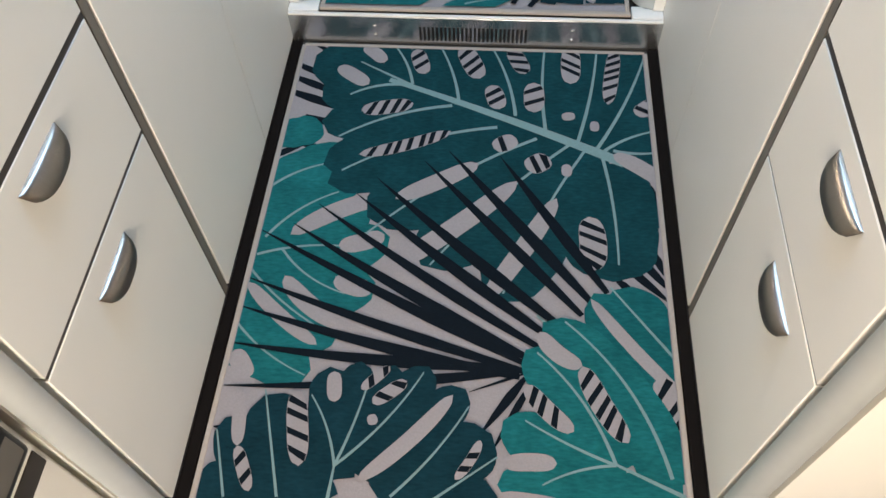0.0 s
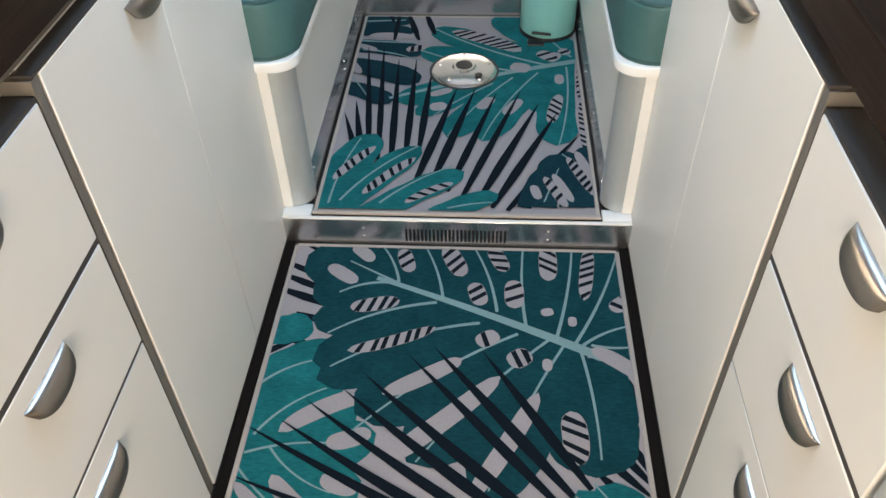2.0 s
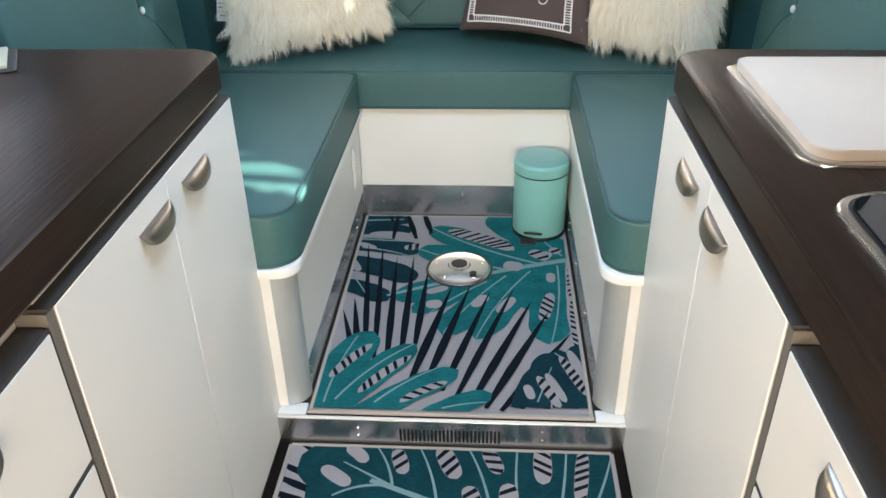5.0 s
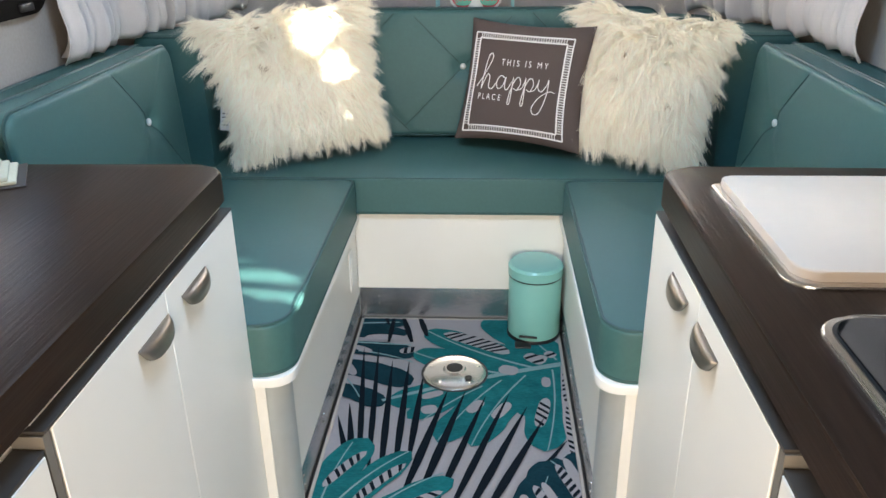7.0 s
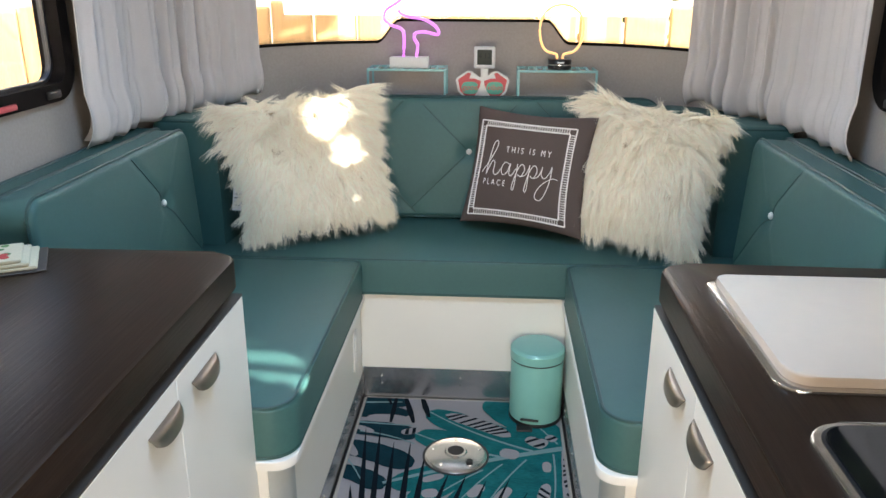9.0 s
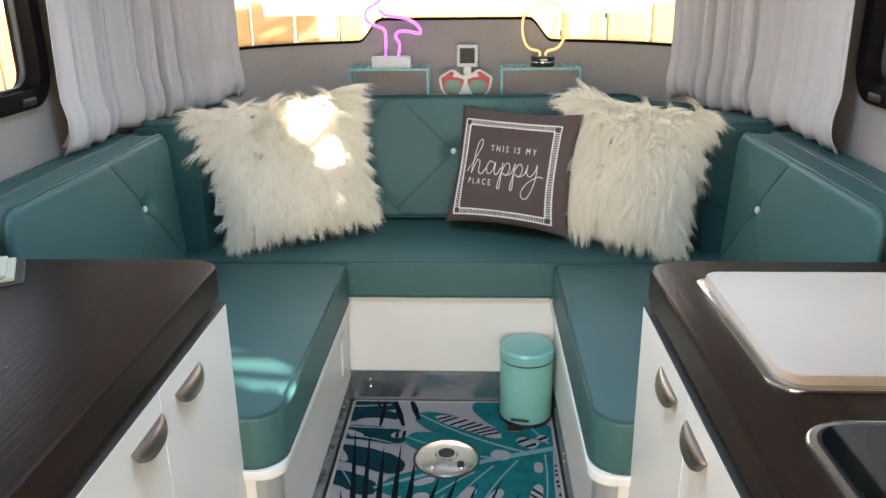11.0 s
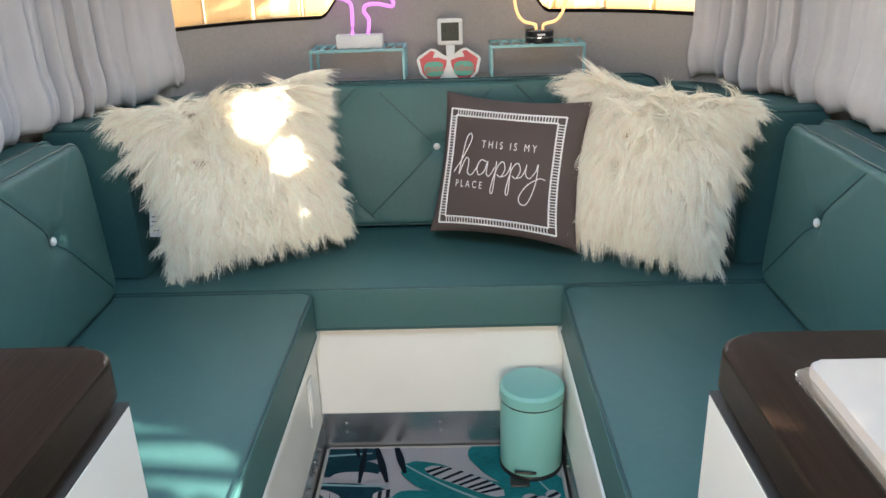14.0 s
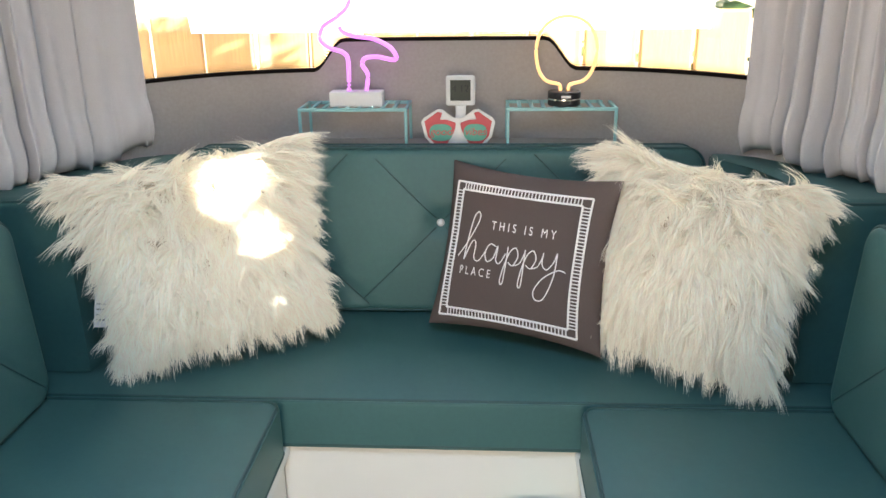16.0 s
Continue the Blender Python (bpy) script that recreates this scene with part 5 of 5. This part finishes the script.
# ---- curtains ----
def curtain(side, label):
    c = thing("curtain", (side * 0.95, 1.2, 1.03), label, "curtain", "gathered curtains")
    rr = random.Random(20 + side)
    path = [(0.765, rear_y(0.765) - 0.022)] + [(x, rear_y(x) - 0.045) for x in (0.82, 0.88, 0.93, 0.97)] + [(1.0, 1.02), (1.005, 0.90), (1.005, 0.78), (1.0, 0.665)]
    line = spline([(x, y, 0) for x, y in path], 24)
    n = len(line)
    ph = [rr.uniform(0, 6.28) for _ in range(8)]
    bm = bmesh.new()
    rows = []
    NZ = 30
    for j in range(NZ + 1):
        v = j / NZ
        row = []
        for i in range(n):
            p = line[i]
            a, b = line[max(i - 1, 0)], line[min(i + 1, n - 1)]
            d = (b - a).normalized()
            nn = Vector((d.y, -d.x, 0))
            nn = nn if nn.dot(Vector((-p.x, 0.5 - p.y, 0))) > 0 else -nn
            s = i / (n - 1)
            amp = 0.033 * min(1, 0.35 + 4 * s) * (0.7 + 0.3 * math.sin(5 * s + ph[0]))
            fold = (0.75 + 0.35 * math.sin(21 * s + ph[7])) * math.sin(62 * s + 3.2 * math.sin(5.1 * s + ph[1]) + 1.5 * math.sin(17 * s + ph[4]) + 0.8 * math.sin(37 * s + ph[6]) + 0.3 * math.sin(2 * v + ph[2] + 9 * s)) + 0.4 * math.sin(131 * s + ph[3] + 1.2 * v)
            tuck = (1 - v) ** 5 * (0.6 * math.sin(43 * s + ph[4]) + 0.5)
            bottom = 1.000 - 0.008 * s + 0.014 * math.sin(22 * s + ph[5]) * (1 - s) + 0.022 * max(0.0, 1 - 2 * s) ** 2
            z = bottom + (1.72 - bottom) * v
            gather = max(0.0, 1 - v / 0.09) ** 2
            z += 0.012 * gather * abs(math.sin(33 * s + ph[6]))
            pos = p + nn * (-0.014 * gather + 0.012 * math.sin(math.pi * min(1.0, v / 0.2)) + amp * fold * (0.6 + 0.4 * (1 - v)) + 0.006 * tuck + 0.012) + d * 0.007 * math.sin(62 * s + 1.2 + 2 * v)
            pos.y -= 0.05 * (1 - v) * s * s
            row.append(bm.verts.new((side * pos.x, pos.y, z)))
        rows.append(row)
    for p, q in zip(rows, rows[1:]):
        for i in range(n - 1):
            bm.faces.new((p[i], p[i + 1], q[i + 1], q[i]))
    bmesh.ops.recalc_face_normals(bm, faces=bm.faces)
    ob = part("cloth", bm, CURTAIN, c)
    sol = ob.modifiers.new("thickness", "SOLIDIFY")
    sol.thickness = 0.0016
    part("hem_weight", boxed(side * 0.772, side * 0.778, rear_y(0.77) - 0.042, rear_y(0.77) - 0.036, 1.035, 1.055, bevel=0.002), PLASTIC, c)
    return c


curtain(-1, "pale grey gathered curtain hanging over the backrest")
curtain(1, "pale grey gathered curtain bunched over the backrest")


# ---- things on the backrest ledge ----
structure("ledge", boxed(-0.62, 0.62, 1.535, 1.646, 0.96, 1.012), GREY_FELT, "narrow shelf behind the rear backrest", "ledge")


def wire_shelf(x0, x1, y0, y1, z0, z1):
    w = thing("wire_shelf", ((x0 + x1) / 2, (y0 + y1) / 2, z0), "small turquoise painted metal slatted shelf", "shelf", "turquoise ledge shelves")
    for x in (x0, x1):
        for y in (y0, y1):
            part("leg", boxed(x - 0.004, x + 0.004, y - 0.004, y + 0.004, z0, z1, bevel=0.001, segs=1), TURQ, w)
        part("side_rail", boxed(x - 0.004, x + 0.004, y0, y1, z1, z1 + 0.008, bevel=0.001, segs=1), TURQ, w)
    for y in (y0, y1):
        part("rail", boxed(x0 - 0.004, x1 + 0.004, y - 0.004, y + 0.004, z1, z1 + 0.009, bevel=0.001, segs=1), TURQ, w)
    for i in range(1, 9):
        x = x0 + (x1 - x0) * i / 9
        part("slat", boxed(x - 0.005, x + 0.005, y0, y1, z1 + 0.004, z1 + 0.0095, bevel=0.001, segs=1), TURQ, w)
    return w


wire_shelf(-0.380, -0.096, 1.512, 1.642, 1.012, 1.110)
wire_shelf(0.174, 0.455, 1.512, 1.642, 1.012, 1.110)

n = thing("flamingo_lamp", (-0.235, 1.56, 1.118), "pink flamingo neon lamp on a white base", "neon lamp")
part("base", boxed(-0.302, -0.160, 1.535, 1.585, 1.118, 1.158, bevel=0.003), PLASTIC, n, "white block base")
FY = 1.56
body = [(-0.252, 1.158), (-0.250, 1.235), (-0.262, 1.258), (-0.300, 1.272), (-0.322, 1.295), (-0.312, 1.325), (-0.280, 1.345), (-0.248, 1.372), (-0.236, 1.405), (-0.242, 1.440), (-0.262, 1.455), (-0.282, 1.445), (-0.290, 1.422)]
part("tube", tube(bmesh.new(), spline([(x, FY, z) for x, z in body], 8), 0.0058, False, 10), PINK_NEON, n, "glowing pink tube")
wing = [(-0.205, 1.158), (-0.200, 1.200), (-0.213, 1.225), (-0.205, 1.243), (-0.170, 1.246), (-0.130, 1.238), (-0.122, 1.248), (-0.140, 1.272), (-0.180, 1.292), (-0.230, 1.300), (-0.262, 1.312), (-0.270, 1.325)]
part("tube", tube(bmesh.new(), spline([(x, FY + 0.004, z) for x, z in wing], 8), 0.0058, False, 10), PINK_NEON, n, "glowing pink tube")

n = thing("amber_lamp", (0.323, 1.56, 1.118), "amber neon loop lamp on a round black base", "neon lamp")
part("base", disc(bmesh.new(), 0.043, 0.043, 1.118, 1.156, Matrix.Translation((0.323, 1.56, 0)), 40, 0.004), BLACK, n, "round black base")
part("band", disc(bmesh.new(), 0.0436, 0.0436, 1.134, 1.138, Matrix.Translation((0.323, 1.56, 0)), 40), CHROME, n, "thin silver band")
part("maker_mark", boxed(0.312, 0.336, 1.5155, 1.5175, 1.142, 1.148), THREAD, n)
loop = [(0.313, 1.156), (0.308, 1.172), (0.275, 1.182), (0.254, 1.210), (0.246, 1.260), (0.256, 1.305), (0.285, 1.335), (0.325, 1.345), (0.365, 1.335), (0.394, 1.305), (0.404, 1.260), (0.394, 1.210), (0.372, 1.182), (0.338, 1.172), (0.333, 1.156)]
part("tube", tube(bmesh.new(), spline([(x, 1.56, z) for x, z in loop], 8), 0.0045, False, 10), AMBER_NEON, n, "glowing amber tube")

CX = 0.048
k = thing("digital_clock", (CX, 1.545, 1.118), "white framed digital clock with grey display", "clock")
part("case", boxed(CX - 0.039, CX + 0.039, 1.550, 1.568, 1.118, 1.197, bevel=0.006, segs=3), PLASTIC, k)
part("display", boxed(CX - 0.027, CX + 0.027, 1.5485, 1.5495, 1.132, 1.186), LCD, k)
part("stand", boxed(CX - 0.014, CX + 0.014, 1.556, 1.580, 1.012, 1.125, bevel=0.002), PLASTIC, k)
lettering("digits", "4 12", 0.026, axes((CX, 1.5475, 1.163), (1, 0, 0), (0, 0, 1)), BLACK, k, 0.0002, 0, 1.0, "dark digits")

g = thing("sunglasses_sign", (0.042, 1.54, 1.012), "wooden sunglasses sign lettered good vibes", "sign")
def sign_plate(pts, y, dy):
    """A flat upright board from its outline round (0.042, 0.995)."""
    bm = bmesh.new()
    out = [(0.042 + x, 1.014 + z * 1.06) for x, z in pts]
    area = sum(p[0] * q[1] - q[0] * p[1] for p, q in zip(out, out[1:] + out[:1]))
    extruded(bm, out if area > 0 else out[::-1], 0, dy, 0.001, 1)
    bmesh.ops.transform(bm, matrix=Matrix(((1, 0, 0, 0), (0, 0, -1, y), (0, 1, 0, 0), (0, 0, 0, 1))), verts=bm.verts)
    return bm


part("backing", sign_plate([(-0.099, 0.060), (-0.092, 0.070), (-0.055, 0.092), (-0.040, 0.090), (-0.012, 0.070), (0.012, 0.070), (0.040, 0.090), (0.055, 0.092), (0.092, 0.070), (0.099, 0.060), (0.090, 0.022), (0.070, 0.0), (-0.070, 0.0), (-0.090, 0.022)], 1.540, 0.006), PLASTIC, g, "white painted board")
for s in (-1, 1):
    part("frame", sign_plate([(s * x, z) for x, z in ((0.006, 0.058), (0.030, 0.066), (0.050, 0.066), (0.042, 0.083), (0.054, 0.086), (0.090, 0.062), (0.082, 0.024), (0.062, 0.004), (0.030, 0.004), (0.014, 0.030), (0.008, 0.044))], 1.5335, 0.002), CORAL, g, "coral red frame")
for s in (-1, 1):
    bm = bmesh.new()
    ring_pts = [(0.042 + s * 0.046 + 0.031 * math.copysign(abs(math.cos(a)) ** 0.7, math.cos(a)), 1.050 + 0.023 * math.copysign(abs(math.sin(a)) ** 0.8, math.sin(a))) for a in [6.28318 * i / 28 for i in range(28)]]
    extruded(bm, ring_pts, 0, 0.002, 0.0)
    bmesh.ops.transform(bm, matrix=Matrix(((1, 0, 0, 0), (0, 0, -1, 1.531), (0, 1, 0, 0), (0, 0, 0, 1))), verts=bm.verts)
    part("lens", bm, GREEN, g, "mint green lens")
    lettering("lettering", "good" if s < 0 else "vibes", 0.029, axes((0.042 + s * 0.046, 1.5280, 1.052), (1, 0, 0), (0, 0, 1)), CORAL, g, 0.0003, 0.2, 1.0, "red lettering")

# ---- outside ----
structure("ground", boxed(-60, 60, -60, 60, -0.62, -0.5), EARTH, "dry yard ground", "ground")
fence = thing("fence", (0, 2.9, -0.5), "sunlit wooden plank fence behind the trailer", "fence")
for i in range(26):
    x = -3.0 + 0.235 * i
    top = 1.30 + 0.025 * math.sin(5 * i)
    part("plank", boxed(x, x + 0.226, 2.9 + 0.008 * (i % 2), 2.925 + 0.008 * (i % 2), -0.5, top, bevel=0.012, segs=2), FENCE, fence, smooth=False)
part("post_rail", boxed(-3.1, 3.2, 2.94, 2.99, 0.8, 0.9), FENCE, fence)
house = thing("house_wall", (0, 7.0, -0.5), "sunlit pale house wall far behind the fence", "house")
for i in range(24):
    part("board", boxed(-7, 5, 7.0, 7.1, -0.5 + 0.16 * i, -0.345 + 0.16 * i, bevel=0.006, segs=1), SIDING, house, smooth=False)
house = thing("house_wall", (-3.2, 0.5, -0.5), "sunlit pale house wall with horizontal siding", "house")
for i in range(22):
    part("board", boxed(-3.30, -3.2 - 0.008 * (i % 2) * 0, -2.5, 3.4, -0.5 + 0.16 * i, -0.345 + 0.16 * i, bevel=0.006, segs=1), SIDING, house, smooth=False)
bm = bmesh.new()
for i in range(700):
    x, y, z = rnd.uniform(-0.6, 4.5), rnd.uniform(4.0, 5.0), rnd.gauss(1.6, 0.4)
    m = Matrix.Translation((x, y, z)) @ Matrix.Rotation(rnd.uniform(0, 6), 4, "Z") @ Matrix.Rotation(rnd.uniform(0, 3), 4, "X")
    vs = [bm.verts.new(m @ Vector(p)) for p in ((-0.10, 0, 0), (0, 0.04, 0.01), (0.12, 0, 0), (0, -0.04, 0.01))]
    bm.faces.new(vs)
tagged(obj_from("shrub_foliage", bm, LEAF), "leafy shrubs above the fence", "shrub", kind="stuff")

# unseen tree, added only to keep most of the sun out
tree = thing("tree", (3.0, -0.6, -0.5), "unseen leafy tree added to block the sun at the right window", "tree")
trunk = bmesh.new()
tube(trunk, spline([(3.4, -0.9, -0.55), (3.38, -0.95, 0.5), (3.3, -0.8, 1.3), (3.2, -0.7, 2.1)]), 0.09, False, 10)
part("trunk", trunk, DARK_EDGE, tree, "dark bark trunk")
limbs = bmesh.new()
for a in range(9):
    e = (1.8 + 0.1 * a, -2.2 + 0.30 * a, 2.4 + 0.3 * math.sin(a * 2.1))
    tube(limbs, spline([(3.3, -0.8, 1.3 + 0.07 * a), ((3.3 + e[0]) / 2, (e[1] - 0.8) / 2, e[2] + 0.1), e]), 0.018, False, 6)
part("limbs", limbs, DARK_EDGE, tree, "dark branches")
crown = bmesh.new()
way = -SUN_FROM
# points to be sunlit, with radius; leaves on the sun's way there are skipped
lit = ((-0.46, 0.255, 0.583, 0.020), (-0.435, 0.195, 0.583, 0.026), (-0.39, 0.185, 0.583, 0.022), (-0.35, 0.15, 0.583, 0.012),
       (-0.44, 1.13, 1.01, 0.032), (-0.39, 1.16, 1.04, 0.022), (-0.37, 1.13, 0.90, 0.014))
for i in range(25000):
    c = Vector((rnd.uniform(1.50, 2.0), rnd.uniform(-1.5, 1.7), rnd.uniform(1.2, 2.7)))
    s = rnd.uniform(0.035, 0.06)
    gap = False
    for lx, ly, lz, r in lit:
        to = c - Vector((lx, ly, lz))
        if (to - way * to.dot(way)).length < r + s * 1.0:
            gap = True
    if gap:
        continue
    m = Matrix.Translation(c) @ Matrix.Rotation(rnd.uniform(0, 6), 4, "Z") @ Matrix.Rotation(rnd.uniform(0.6, 2.2), 4, "X")
    crown.faces.new([crown.verts.new(m @ Vector(p)) for p in ((-s, 0, 0), (-0.2 * s, 0.5 * s, 0.01), (1.1 * s, 0, 0), (-0.2 * s, -0.5 * s, 0.01))])
tagged(part("crown", crown, LEAF, tree, "added sun-blocking leaves with gaps for the sun patches", smooth=False), kind="stuff")
